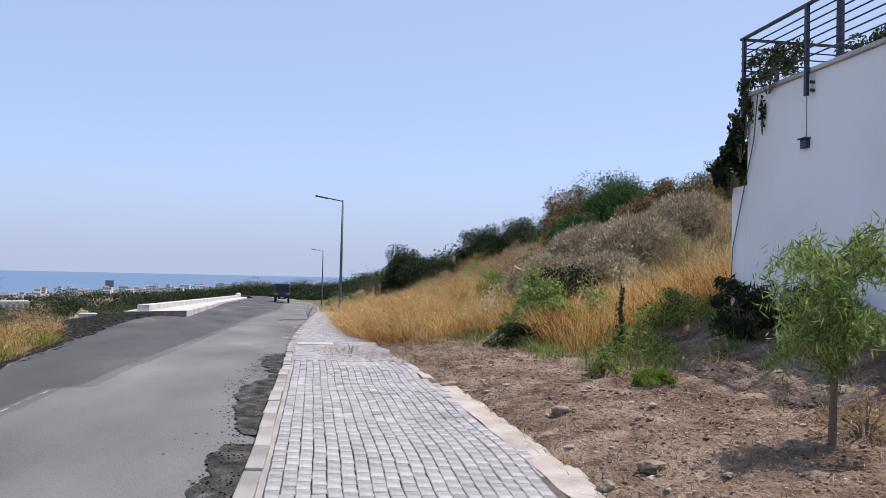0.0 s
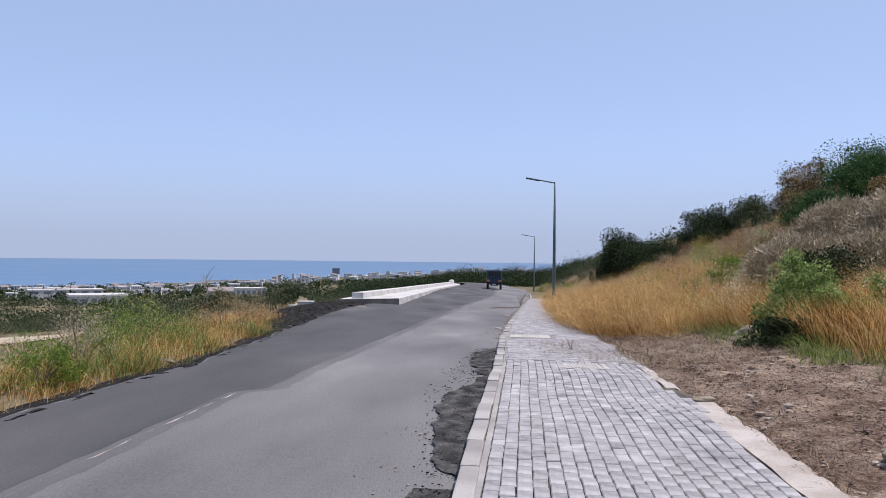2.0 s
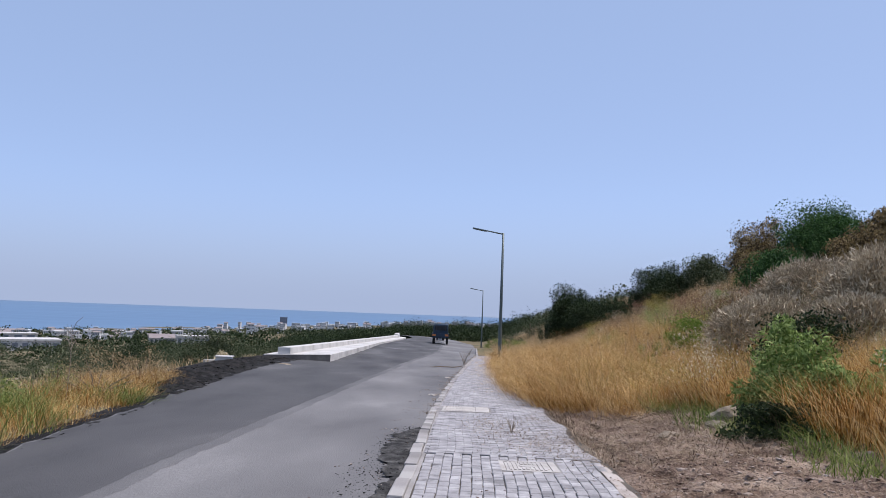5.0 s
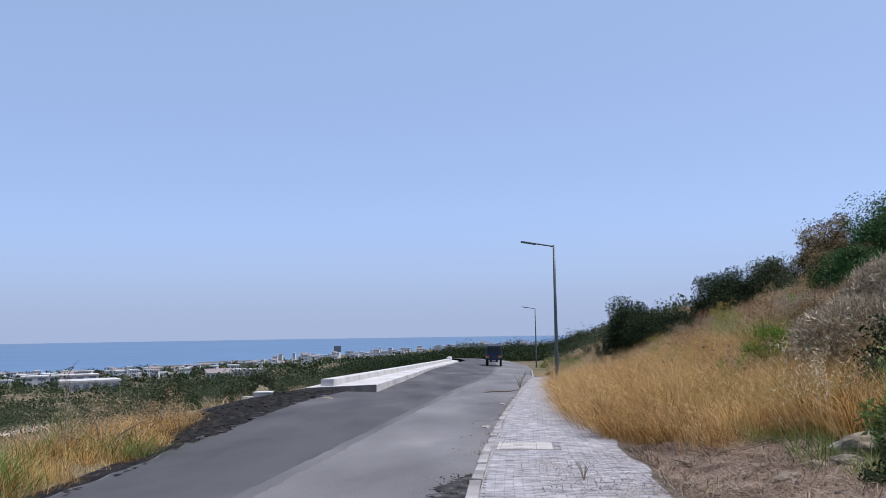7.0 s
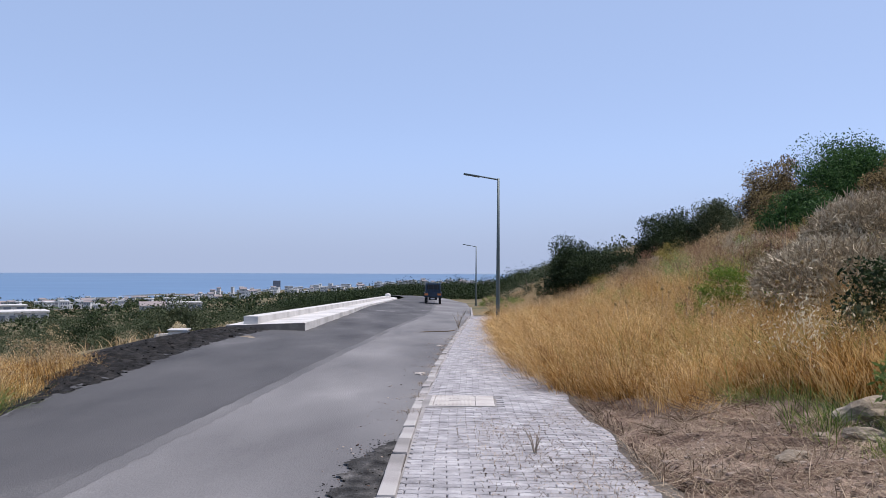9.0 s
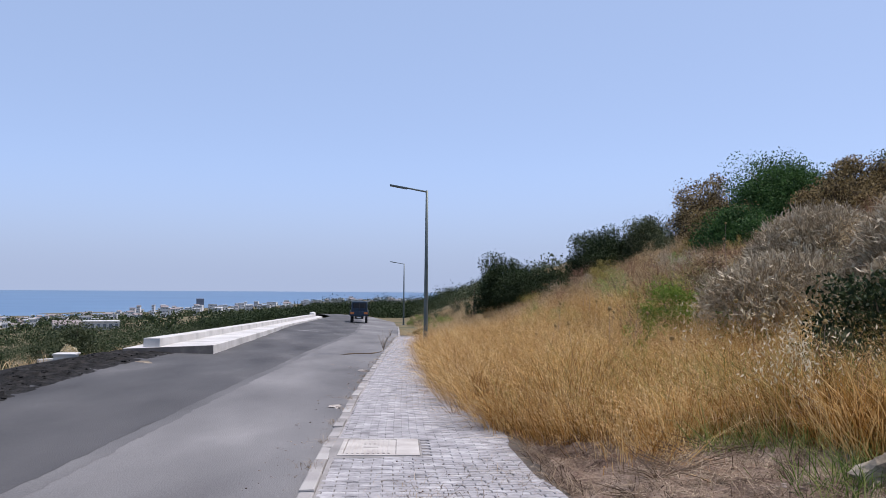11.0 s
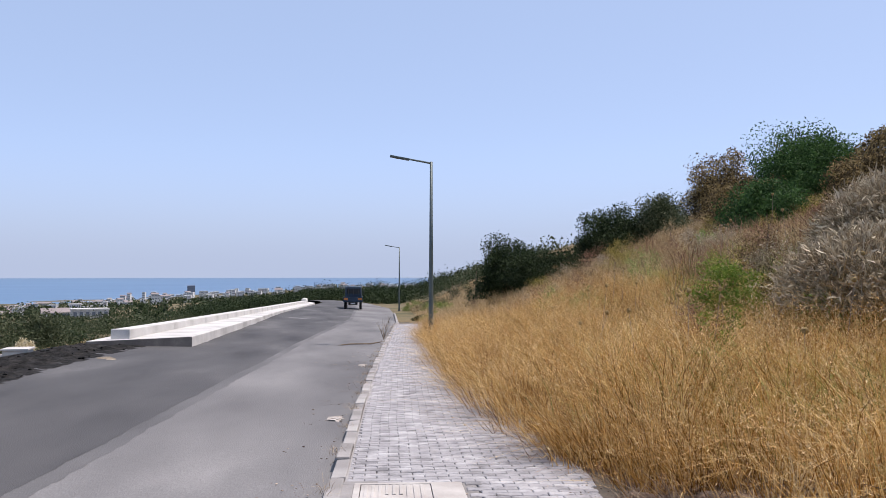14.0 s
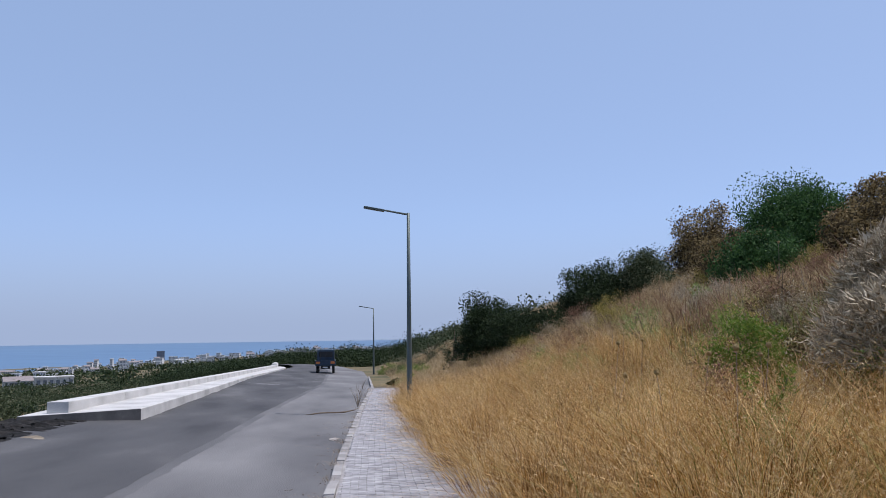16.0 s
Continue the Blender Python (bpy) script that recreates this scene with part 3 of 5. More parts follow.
# ---------------- concrete lay-by with parapet ----------------
def layby():
    t = thing("concrete_layby", "white concrete lay-by slab with a low parapet", "parapet")
    ys = np.concatenate([np.arange(38.6, 60, 1.0), np.arange(60, 112, 2.0), [112.5]])
    right = np.interp(ys, [38.6, 55, 68, 90, 105, 112.5], [-5.05, -5.9, -6.65, -7.2, -7.9, -9.2])
    back = np.interp(ys, [38.6, 112.5], [-7.3, -9.9])
    top = g(ys) + np.interp(ys, [38, 110], [0.44, 0.38])
    bm = bmesh.new()
    rows = []
    for y, a, b, z in zip(ys, back, right, top):
        y2 = y - 1.5 * (1 if y < 38.7 else 0)
        rows.append([bm.verts.new(p) for p in ((a, y2, z - 0.5), (a, y2, z), (b - 0.02, y, z), (b, y, z - 0.02), (b + 0.01, y, z - 0.5))])
    for p, q in zip(rows, rows[1:]):
        for i in range(4):
            bm.faces.new((p[i], p[i + 1], q[i + 1], q[i]))
    bm.faces.new(rows[0][::-1])
    bm.faces.new(rows[-1])
    bmesh.ops.recalc_face_normals(bm, faces=bm.faces)
    part("slab", bm, M_CONC, t, "flat pale concrete slab")
    bm = bmesh.new()
    a, b = Vector((back[0], 37.1, top[0])), Vector((right[0], 38.6, top[0]))
    n = Vector((b.y - a.y, -(b.x - a.x), 0)).normalized() * 0.02
    vs = [bm.verts.new(p) for p in (a + n - Vector((0, 0, 0.012)), b + n - Vector((0, 0, 0.012)), b + n - Vector((0, 0, 0.5)), a + n - Vector((0, 0, 0.5)), a - n - Vector((0, 0, 0.012)), b - n - Vector((0, 0, 0.012)), b - n - Vector((0, 0, 0.5)), a - n - Vector((0, 0, 0.5)))]
    for f in ((0, 1, 2, 3), (4, 7, 6, 5), (0, 4, 5, 1), (3, 2, 6, 7), (0, 3, 7, 4), (1, 5, 6, 2)):
        bm.faces.new([vs[i] for i in f])
    bmesh.ops.recalc_face_normals(bm, faces=bm.faces)
    # shade on the slab's front face, painted in as a darker colour
    part("slab_face", bm, M_SHADED_FACE, t, "front face of the slab, coloured dark for its shade")
    # parapet in cast lengths
    x0, y0, x1, y1 = -6.68, 37.75, -9.0, 104.0
    n = 13
    for i in range(n):
        a, b = i / n, (i + 1) / n
        bm = bmesh.new()
        pa, pb = Vector((x0 + (x1 - x0) * a, y0 + (y1 - y0) * a, 0)), Vector((x0 + (x1 - x0) * b, y0 + (y1 - y0) * b, 0))
        l = (pb - pa).length
        box(bm, (-0.24, 0.006, -0.7), (0.24, l - 0.006, 0.23), 0.015)
        ob = part("parapet_block", bm, M_CONC, t)
        za, zb = float(g(pa.y)) + float(np.interp(pa.y, [38, 110], [0.44, 0.38])), float(g(pb.y)) + float(np.interp(pb.y, [38, 110], [0.44, 0.38]))
        ob.matrix_world = Matrix.LocRotScale((pa.x, pa.y, za), Euler((math.atan((zb - za) / l), 0, -math.atan((pb.x - pa.x) / (pb.y - pa.y)))), None)
    bm = bmesh.new()
    box(bm, (-0.3, -0.9, -0.6), (0.3, 0.9, 0.62), 0.22)
    ob = part("end_block", bm, M_CONC, t, "rounded taller end of the parapet")
    ob.matrix_world = pose(-9.0, 104.6, float(g(104)) + 0.25, 0, 0, 2)


layby()


# ---------------- street lamps ----------------
def street_lamp():
    t = thing("street_lamp", "slim grey steel street lamp with one angled arm", "street lamp", group="street lamps")
    tube(bm := bmesh.new(), [(0, 0, -0.3), (0, 0, 0.3), (0, 0, 3), (0, 0, 6.0)], [0.085, 0.085, 0.065, 0.045], 12)
    part("pole", smooth(bm_mesh("pole", bm, M_POST)), None, t)
    bm = bmesh.new()
    box(bm, (-0.16, -0.16, -0.05), (0.16, 0.16, 0.03), 0.008)
    part("base_plate", bm, M_POST, t)
    tube(bm := bmesh.new(), [(0.03, 0, 5.94), (-0.85, 0, 6.1)], [0.032, 0.028], 8)
    part("arm", bm, M_POST, t)
    bm = bmesh.new()
    box(bm, (-0.32, -0.1, -0.035), (0.32, 0.1, 0.035), 0.02, pose(-1.05, 0, 6.12, 0, 10, 0))
    part("lamp_head", bm, M_POST, t, "flat dark lamp head")
    return t


lamp = street_lamp()
lamp.matrix_world = pose(1.67, 42.85, float(g(42.85)) - 0.05, 0, 0, 0)
copy_thing(lamp, pose(1.1, 93.0, float(g(93)) - 0.2, 0, 0, 10))

# ---------------- plants ----------------
def leaf_quads(C, size, rng, flat=0.0, aspect=0.45, droop=0.0):
    """A small folded diamond leaf at each centre."""
    n = len(C)
    d = rng.normal(size=(n, 3))
    d[:, 2] = d[:, 2] * (1 - flat) - droop
    d /= np.linalg.norm(d, axis=1, keepdims=True) + 1e-9
    u = np.cross(d, rng.normal(size=(n, 3)))
    u /= np.linalg.norm(u, axis=1, keepdims=True) + 1e-9
    s = (size * rng.uniform(0.6, 1.35, n))[:, None]
    P = np.stack([C - d * s * 0.5, C + u * s * aspect * 0.5, C + d * s * 0.5, C - u * s * aspect * 0.5], 1).reshape(-1, 3)
    return P, np.arange(4 * n).reshape(-1, 4)


def blades(B, h, w, rng, lean=0.35, wind=(0.15, 0.0), bend=0.25):
    """Grass blades: a quad and a tip each, as three triangles, from base points B."""
    n = len(B)
    hh = (h * rng.uniform(0.55, 1.25, n))[:, None] if np.isscalar(h) else (h * rng.uniform(0.6, 1.2, n))[:, None]
    a = rng.uniform(0, 2 * math.pi, n)
    side = np.stack([np.cos(a), np.sin(a), np.zeros(n)], 1) * w * 0.5
    ln = rng.normal(0, lean, (n, 2)) + wind
    up = np.concatenate([ln, np.ones((n, 1))], 1)
    up /= np.linalg.norm(up, axis=1, keepdims=True)
    mid = B + up * hh * 0.55
    tip = B + up * hh + np.concatenate([ln * bend * hh * 1.6, -np.abs(rng.normal(0, bend, (n, 1))) * hh * 0.4], 1)
    V = np.stack([B - side, B + side, mid + side * 0.8, mid - side * 0.8, tip], 1).reshape(-1, 3)
    i = np.arange(n)[:, None] * 5
    F = np.concatenate([i + (0, 1, 2), i + (0, 2, 3), i + (3, 2, 4)], 0)
    return V, F


def scatter(rng, n, x0, x1, y0, y1, keep=None):
    x, y = rng.uniform(x0, x1, n), rng.uniform(y0, y1, n)
    if keep is not None:
        k = keep(x, y)
        x, y = x[k], y[k]
    return x, y


def on_land(x, y, sink=0.03):
    z = land(x, y)
    z = np.where((x > PAVE_R(y)) & (x < 7.4) & (y < 23) & (y > 0.5), dirt_z(x, y), z)
    z = np.where((x < PAVE_R(y) + 0.3) & (x > kerb_x(y)), g(y), z)
    return np.stack([x, y, z - sink], 1)


def clumped(x, y, s, lo, seed):
    return wob(x, y, s, seed) + 0.7 * wob(x, y, s * 0.35, seed + 3) > lo


def grass(name, label, x, y, h, w, material, seed, lean=0.35, wind=(-0.12, -0.05), bend=0.3):
    rng = np.random.default_rng(seed)
    V, F = blades(on_land(x, y), h, w, rng, lean, wind, bend)
    return tagged(new(name, mesh_np(name, V, F, material)), label, "grass", kind="stuff")


def heads(name, label, x, y, z, n_each, size, spread, material, seed, category="seed heads"):
    rng = np.random.default_rng(seed)
    C = np.repeat(np.stack([x, y, z], 1), n_each, 0) + rng.normal(0, 1, (len(x) * n_each, 3)) * spread
    V, F = leaf_quads(C, size, rng, aspect=0.28, droop=0.8)
    return tagged(new(name, mesh_np(name, V, F, material)), label, category, kind="stuff")


R = np.random.default_rng(21)

# tall golden grass beside the path, leaning over the blocks
def gold_edge(y):
    return np.interp(y, [18.5, 21, 22.5, 24, 28, 37, 45, 60], [3.6, 2.9, 2.25, 1.85, 1.6, 1.45, 1.5, 1.8]) + 0.2 * wob(y, y, 0.9)


def tussocks(n, per, x0, x1, y0, y1, keep, spread, seed):
    """Blade roots gathered in tussocks, each with its own height and lean."""
    rng = np.random.default_rng(seed)
    cx, cy = scatter(rng, n, x0, x1, y0, y1, keep)
    m = len(cx)
    hs = rng.uniform(0.6, 1.2, m) * (1 + 0.2 * wob(cx, cy, 1.3, 6))
    ln = rng.normal(0, 0.2, (m, 2)) + 0.22 * np.stack([wob(cx, cy, 1.1, 1), wob(cx, cy, 1.1, 9)], 1)
    ox, oy = rng.normal(0, 1, (2, m, per)) * spread * rng.uniform(0.6, 1.5, (m, 1))
    x, y = (cx[:, None] + ox).ravel(), (cy[:, None] + oy).ravel()
    lean = np.stack([ox * 1.0 + ln[:, :1], oy * 1.0 + ln[:, 1:]], -1).reshape(-1, 2)
    return x, y, np.repeat(hs, per), lean


x, y, th, tl = tussocks(2300, 56, 1.2, 8.2, 19.0, 46, lambda x, y: (x > gold_edge(y) + 0.1) & ((x < 3.3) | (y > 21)) & (np.hypot(x - 7.2, y - 31.8) > 1.4) & (np.random.default_rng(1).random(len(x)) < np.interp(x, [2, 4.5, 6, 8], [1, 1, 0.75, 0.4]) * np.interp(y, [19, 22, 30, 46], [0.5, 1, 0.9, 0.7])), 0.16, 14)
edge_h = np.interp(x - gold_edge(y), [-0.2, 0.5, 1.2], [0.55, 0.92, 1.12]) * np.interp(y, [19, 22, 25], [0.55, 0.8, 1]) * th
grass("golden_grass", "tall golden-brown dry wild oats leaning over the footpath", x, y, edge_h * 1.08, 0.0068, M_STRAW, 31, 0.2, tl * 1.35 + (-0.16, -0.04), 0.5)
k = R.random(len(x)) < 0.3
P = on_land(x[k], y[k])
heads("grass_seed_heads", "feathery golden seed heads of dry grass", P[:, 0] + R.normal(-0.2, 0.15, len(P)), P[:, 1] + R.normal(0, 0.12, len(P)), P[:, 2] + edge_h[k] * R.uniform(0.6, 0.98, len(P)), 5, 0.03, np.array([0.035, 0.035, 0.07]), M_OAT_DRY, 33)
# longer pale blades combed over by the wind, added as highlights on the grass
x, y, th, tl = tussocks(700, 22, 1.4, 8.0, 20.0, 40, lambda x, y: (x > gold_edge(y) + 0.2) & clumped(x, y, 1.1, -0.2, 23), 0.13, 24)
grass("pale_grass_blades", "long drooping pale straw blades added as highlights on the golden grass", x, y, 1.0 * th * np.interp(x - gold_edge(y), [0, 1], [0.75, 1.12]) * np.interp(y, [19, 22, 25], [0.55, 0.8, 1]), 0.008, M_OAT_DRY, 52, 0.22, tl * 1.5 + (-0.25, -0.1), 0.75)
# brown stalks added as shade at the tall grass's foot, and yellowing weeds through it
x, y = scatter(R, 16000, 1.3, 4.2, 19.5, 46, lambda x, y: np.abs(x - gold_edge(y) - 0.12) < 0.3 + 0.12 * wob(x, y, 0.4))
grass("grass_litter", "broken brown stalks darkening the shaded foot of the tall grass", x, y, 0.26, 0.006, M_RUSSET, 47, 1.5, (-0.2, 0), 0.6)
x, y, th, tl = tussocks(520, 44, 2.6, 8.0, 20.5, 42, lambda x, y: (x > gold_edge(y) + 1.0) & clumped(x, y, 1.6, -0.1, 13), 0.2, 19)
grass("yellow_weeds", "yellowing wild weeds among the golden grass", x, y, 1.02 * th, 0.008, M_YELLOW, 48, 0.35, tl, 0.4)
x, y, th, tl = tussocks(60, 60, 2.4, 6.5, 20.5, 36, lambda x, y: (x > gold_edge(y) + 0.6) & clumped(x, y, 1.2, 0.1, 15), 0.16, 20)
grass("green_weeds", "dull green weeds in the golden grass", x, y, 0.8 * th, 0.012, M_GREEN, 49, 0.4, tl, 0.4)
# drier, lower grass farther along and up the hill
x, y = scatter(R, 90000, 1.7, 30, 44, 110, lambda x, y: (x > np.interp(y, [44, 60, 110], [1.5, 2.2, 2.2])) & clumped(x, y, 6, -0.45, 2))
grass("hill_grass", "pale dry grass over the far hillside", x, y, 0.75, 0.02, M_STRAW2, 35, 0.4)
x, y, th, tl = tussocks(2600, 34, 5.0, 34, 12, 60, lambda x, y: ((x > 7.6) | (y > 14)) & clumped(x, y, 4, -0.7, 6) & ~((x > 6.4) & (y < 14.6)), 0.22, 15)
grass("hill_grass", "straw-coloured dry grass on the slope", x, y, 0.72 * th, 0.014, M_STRAW2, 36, 0.25, tl, 0.4)
x, y, th, tl = tussocks(800, 40, 4.5, 22, 19, 56, lambda x, y: clumped(x, y, 3, 0.0, 12) & ~((x > 6.4) & (y < 14.6)), 0.2, 16)
grass("reddish_weeds", "reddish-brown dead weeds on the slope", x, y, 0.95 * th, 0.02, M_RUSSET, 46, 0.3, tl, 0.3)
# grass and weeds around the bare earth
x, y = scatter(R, 20000, 4.5, 7.6, 14.2, 22, lambda x, y: clumped(x, y, 1.2, -0.6, 1))
k = np.hypot(x - 4.2, y - 18.3) > 1.0
x, y = x[k], y[k]
grass("dry_grass", "orange-tan dry grass beside the white wall", x, y, 0.85, 0.009, M_STRAW, 37, 0.4)
x, y = scatter(R, 16000, 3.5, 7.0, 11, 22, lambda x, y: clumped(x, y, 0.9, 0.15, 8) & (x > np.interp(y, [11, 14, 18], [4.4, 3.9, 3.6])))
grass("green_weeds", "low green weeds among the dry grass", x, y, 0.36, 0.009, M_GREEN, 38, 0.6)
x, y = scatter(R, 22000, 3.6, 12, 20.5, 40, lambda x, y: clumped(x, y, 1.5, 0.5, 4))
grass("green_weeds", "yellow-green weeds on the lower slope", x, y, 0.95, 0.012, M_GREEN, 39, 0.4)
# raked dead grass between path and tall grass
x, y = scatter(R, 9000, 2.05, 4.6, 15.5, 22.5, lambda x, y: clumped(x, y, 0.8, -0.35, 5))
grass("dead_grass", "flattened dead grass litter on the earth", x, y, 0.24, 0.008, M_LITTER, 40, 1.6, (0, 0), 0.6)
x, y = scatter(R, 42000, 2.3, 6.8, 5, 19, lambda x, y: clumped(x, y, 1.0, -0.9, 7))
grass("dead_grass", "scattered dry stalks on bare earth", x, y, 0.13, 0.006, M_LITTER, 41, 1.8, (0, 0), 0.5)

# left bank of the road
bank_keep = lambda x, y: (x < left_x(y) - 0.35 - 0.12 * wob(y, y, 0.7)) & (np.random.default_rng(2).random(len(x)) < np.interp(left_x(y) - x, [0.3, 1.8, 3.2], [1, 0.75, 0.06]))
x, y, th, tl = tussocks(2000, 36, -10.5, -4.6, 6, 26.5, bank_keep, 0.14, 17)
grass("bank_grass", "dry tan roadside grass on the bank", x, y, 0.5 * np.interp(y, [6, 10, 15, 18, 26], [0.6, 0.7, 1, 1, 0.8]) * np.interp(left_x(y) - x, [0.3, 1.2], [0.5, 1]) * th, 0.006, M_STRAW, 42, 0.3, tl, 0.5)
x, y, th, tl = tussocks(900, 46, -9.5, -4.7, 6, 21, lambda x, y: bank_keep(x, y) & clumped(x, y, 1.5, np.interp(y, [6, 11, 21], [-0.5, -0.1, 0.25]), 9), 0.16, 18)
grass("bank_weeds", "green roadside weeds among dry grass", x, y, 0.72 * th * np.interp(y, [6, 10, 15], [0.5, 0.6, 0.9]), 0.008, M_GREEN, 43, 0.6, tl, 0.3)
x, y = scatter(R, 22000, -40, -7.5, 16, 60, lambda x, y: (x < left_x(np.minimum(y, 37)) - 2.2) & clumped(x, y, 4, 0.2, 3) & ~((x < -22) & (y > 37) & (y < 57)))
grass("field_grass", "patchy dry grass on the falling field", x, y, 0.45, 0.02, M_STRAW2, 44, 0.5)


def shrub(name, label, at, size, leaf, n, material, seed, clumps=26, branches=True, category="shrub", airy=0.35, droop=0.0, aspect=0.45, stem=M_BARK, flat_base=True, group=""):
    """A bush of clumped leaves on forking stems: an uneven crown with gaps."""
    rng = np.random.default_rng(seed)
    x, y, z = at
    t = thing(name, label, category, (x, y, z), group=group)
    sx, sy, sz = size
    d = rng.normal(size=(clumps, 3))
    d[:, 2] = np.abs(d[:, 2]) * 0.9 + (0.0 if flat_base else 0.3)
    d /= np.linalg.norm(d, axis=1, keepdims=True)
    rad = rng.uniform(0.45, 1.0, (clumps, 1)) ** 0.7 * rng.uniform(0.8, 1.12, (clumps, 1))
    cc = d * rad * (sx / 2, sy / 2, sz * 0.86) + (0, 0, sz * 0.06)
    cs = rng.uniform(0.55, 1.25, clumps)
    pick = rng.integers(0, clumps, n)
    off = rng.normal(size=(n, 3))
    off /= np.linalg.norm(off, axis=1, keepdims=True)
    off *= rng.uniform(0, 1, (n, 1)) ** 0.45
    C = cc[pick] + off * (airy * np.array([sx, sy, sz * 1.1]) * 0.5) * cs[pick][:, None]
    C[:, 2] = np.maximum(C[:, 2], 0.02 * sz)
    V, F = leaf_quads(C, leaf, rng, aspect=aspect, droop=droop)
    part("crown", mesh_np("crown", V, F, material), None, t)
    if branches:
        bm = bmesh.new()
        for c in cc[: min(clumps, 14)]:
            m = Vector((c[0] * 0.4, c[1] * 0.4, c[2] * 0.55))
            r = 0.006 if category == "vine" else 0.018 * sz + 0.004
            tube(bm, [(c[0] * 0.06, c[1] * 0.06, -0.08), m, Vector(c)], [r, r * 0.6, r * 0.2], 5)
        part("stem", bm, stem, t)
    return t


def lz(x, y):
    return float(on_land(np.array([x]), np.array([y]), 0.0)[0, 2])


def bush(name, label, x, y, size, *a, **k):
    return shrub(name, label, (x, y, lz(x, y) - 0.03), size, *a, **k)


# big grey dried-out bushes on the slope
def twig_bush(label, x, y, size, n, seed, tufts=60):
    """A rounded dried-out bush: tufts of fine twigs fanning outwards from the stems, with dark gaps."""
    rng = np.random.default_rng(seed)
    t = thing("thorn_bush", label, "bush", (x, y, lz(x, y) - 0.05), group="dry bushes")
    half = np.array([size[0] / 2, size[1] / 2, size[2]])
    d = rng.normal(size=(tufts, 3))
    d[:, 2] = np.abs(d[:, 2]) + 0.05
    d /= np.linalg.norm(d, axis=1, keepdims=True)
    reach = rng.uniform(0.72, 1.0, tufts)
    pick = rng.integers(0, tufts, n)
    e = d[pick] + rng.normal(0, 0.2, (n, 3))
    e[:, 2] = np.abs(e[:, 2])
    e /= np.linalg.norm(e, axis=1, keepdims=True)
    root = e * half * (reach[pick] * rng.uniform(0.4, 1.0, n) ** 0.6)[:, None]
    way = e * 0.6 + rng.normal(0, 0.62, (n, 3)) + (0, 0, 0.3)
    way /= np.linalg.norm(way, axis=1, keepdims=True)
    side = np.cross(way, rng.normal(size=(n, 3)))
    side /= np.linalg.norm(side, axis=1, keepdims=True) + 1e-9
    side *= 0.0046 * rng.uniform(0.7, 1.5, (n, 1))
    l = size[2] * rng.uniform(0.05, 0.16, (n, 1))
    V = np.stack([root - side, root + side, root + way * l * 0.6 + side, root + way * l + rng.normal(0, 0.03, (n, 3))], 1).reshape(-1, 3)
    part("crown", mesh_np("crown", V, np.arange(4 * n).reshape(-1, 4), M_GREYTWIG), None, t)
    bm = bmesh.new()
    for k in range(min(tufts, 26)):
        p = Vector(d[k] * half * reach[k] * 0.75)
        tube(bm, [(p.x * 0.08, p.y * 0.08, -0.1), (p.x * 0.45, p.y * 0.45, p.z * 0.6), p], [0.03, 0.018, 0.005], 5)
    part("stem", bm, M_DRYTWIG, t)


GREY = "large grey-brown dried-out thorny bush"
for i, (x, y, sx, sy, sz) in enumerate([(8.7, 28.9, 4.2, 4.0, 1.5), (10.9, 27.4, 3.8, 4.0, 1.9), (13.4, 29.0, 4.0, 4.2, 1.9), (10.8, 32.0, 3.8, 3.6, 1.8), (9.0, 25.0, 2.6, 2.8, 1.3)]):
    twig_bush(GREY, x, y, (sx, sy, sz), 56000, 50 + i, 260)
# evergreen and withered bushes along the skyline, standing on the slope
def hill_bush(name, label, x, y, w, d, ztop, *a, **k):
    z = lz(x, y)
    a = (a[0] * 0.85, int(a[1] * 3.2), a[2], a[3], int(a[4] * 1.8))
    k["airy"] = k.get("airy", 0.35) * 1.35
    return bush(name, label, x, y, (w * 1.08, d * 1.08, max((ztop - z) * 0.92, 0.6)), *a, **k)


hill_bush("evergreen_bush", "dense dark evergreen bush on the slope", 6.9, 62.5, 2.9, 2.8, 3.7, 0.16, 7000, M_DARKLEAF, 70, 30, category="bush", group="evergreen bushes")
hill_bush("evergreen_bush", "low dark evergreen bush on the slope", 8.9, 59.5, 4.2, 3.0, 3.15, 0.14, 9000, M_DARKLEAF, 71, 34, category="bush", group="evergreen bushes")
hill_bush("evergreen_bush", "dark evergreen bush at the hill's crest", 12.7, 60.6, 3.6, 3.6, 5.3, 0.15, 9000, M_DARKLEAF, 72, 34, category="bush", group="evergreen bushes")
hill_bush("evergreen_bush", "dark olive bush at the hill's crest", 15.2, 60.4, 3.4, 3.4, 5.9, 0.15, 7000, M_OLIVE, 73, 34, category="bush", group="evergreen bushes")
hill_bush("bare_bush", "thin grey half-bare bush", 16.6, 63.0, 2.4, 2.4, 6.6, 0.13, 1300, M_OLIVE, 74, 40, category="bush", airy=0.25)
hill_bush("withered_bush", "tall withered brown-leaved bush", 19.3, 61.5, 4.2, 4.0, 8.5, 0.17, 6000, M_BROWNLEAF, 75, 44, category="bush", airy=0.3, group="withered bushes")
hill_bush("withered_bush", "withered brown-leaved bush on the slope", 16.9, 53.0, 3.2, 3.4, 6.0, 0.15, 7000, M_BROWNLEAF, 76, 40, category="bush", group="withered bushes")
hill_bush("pine_bush", "bright green spreading evergreen on the hilltop", 20.6, 53.6, 5.6, 5.0, 8.7, 0.15, 16000, M_PINE, 77, 50, category="bush")
hill_bush("evergreen_bush", "mid-green evergreen bush below the crest", 15.6, 48.0, 3.0, 3.0, 5.4, 0.15, 7000, M_PINE, 78, 30, category="bush", group="evergreen bushes")
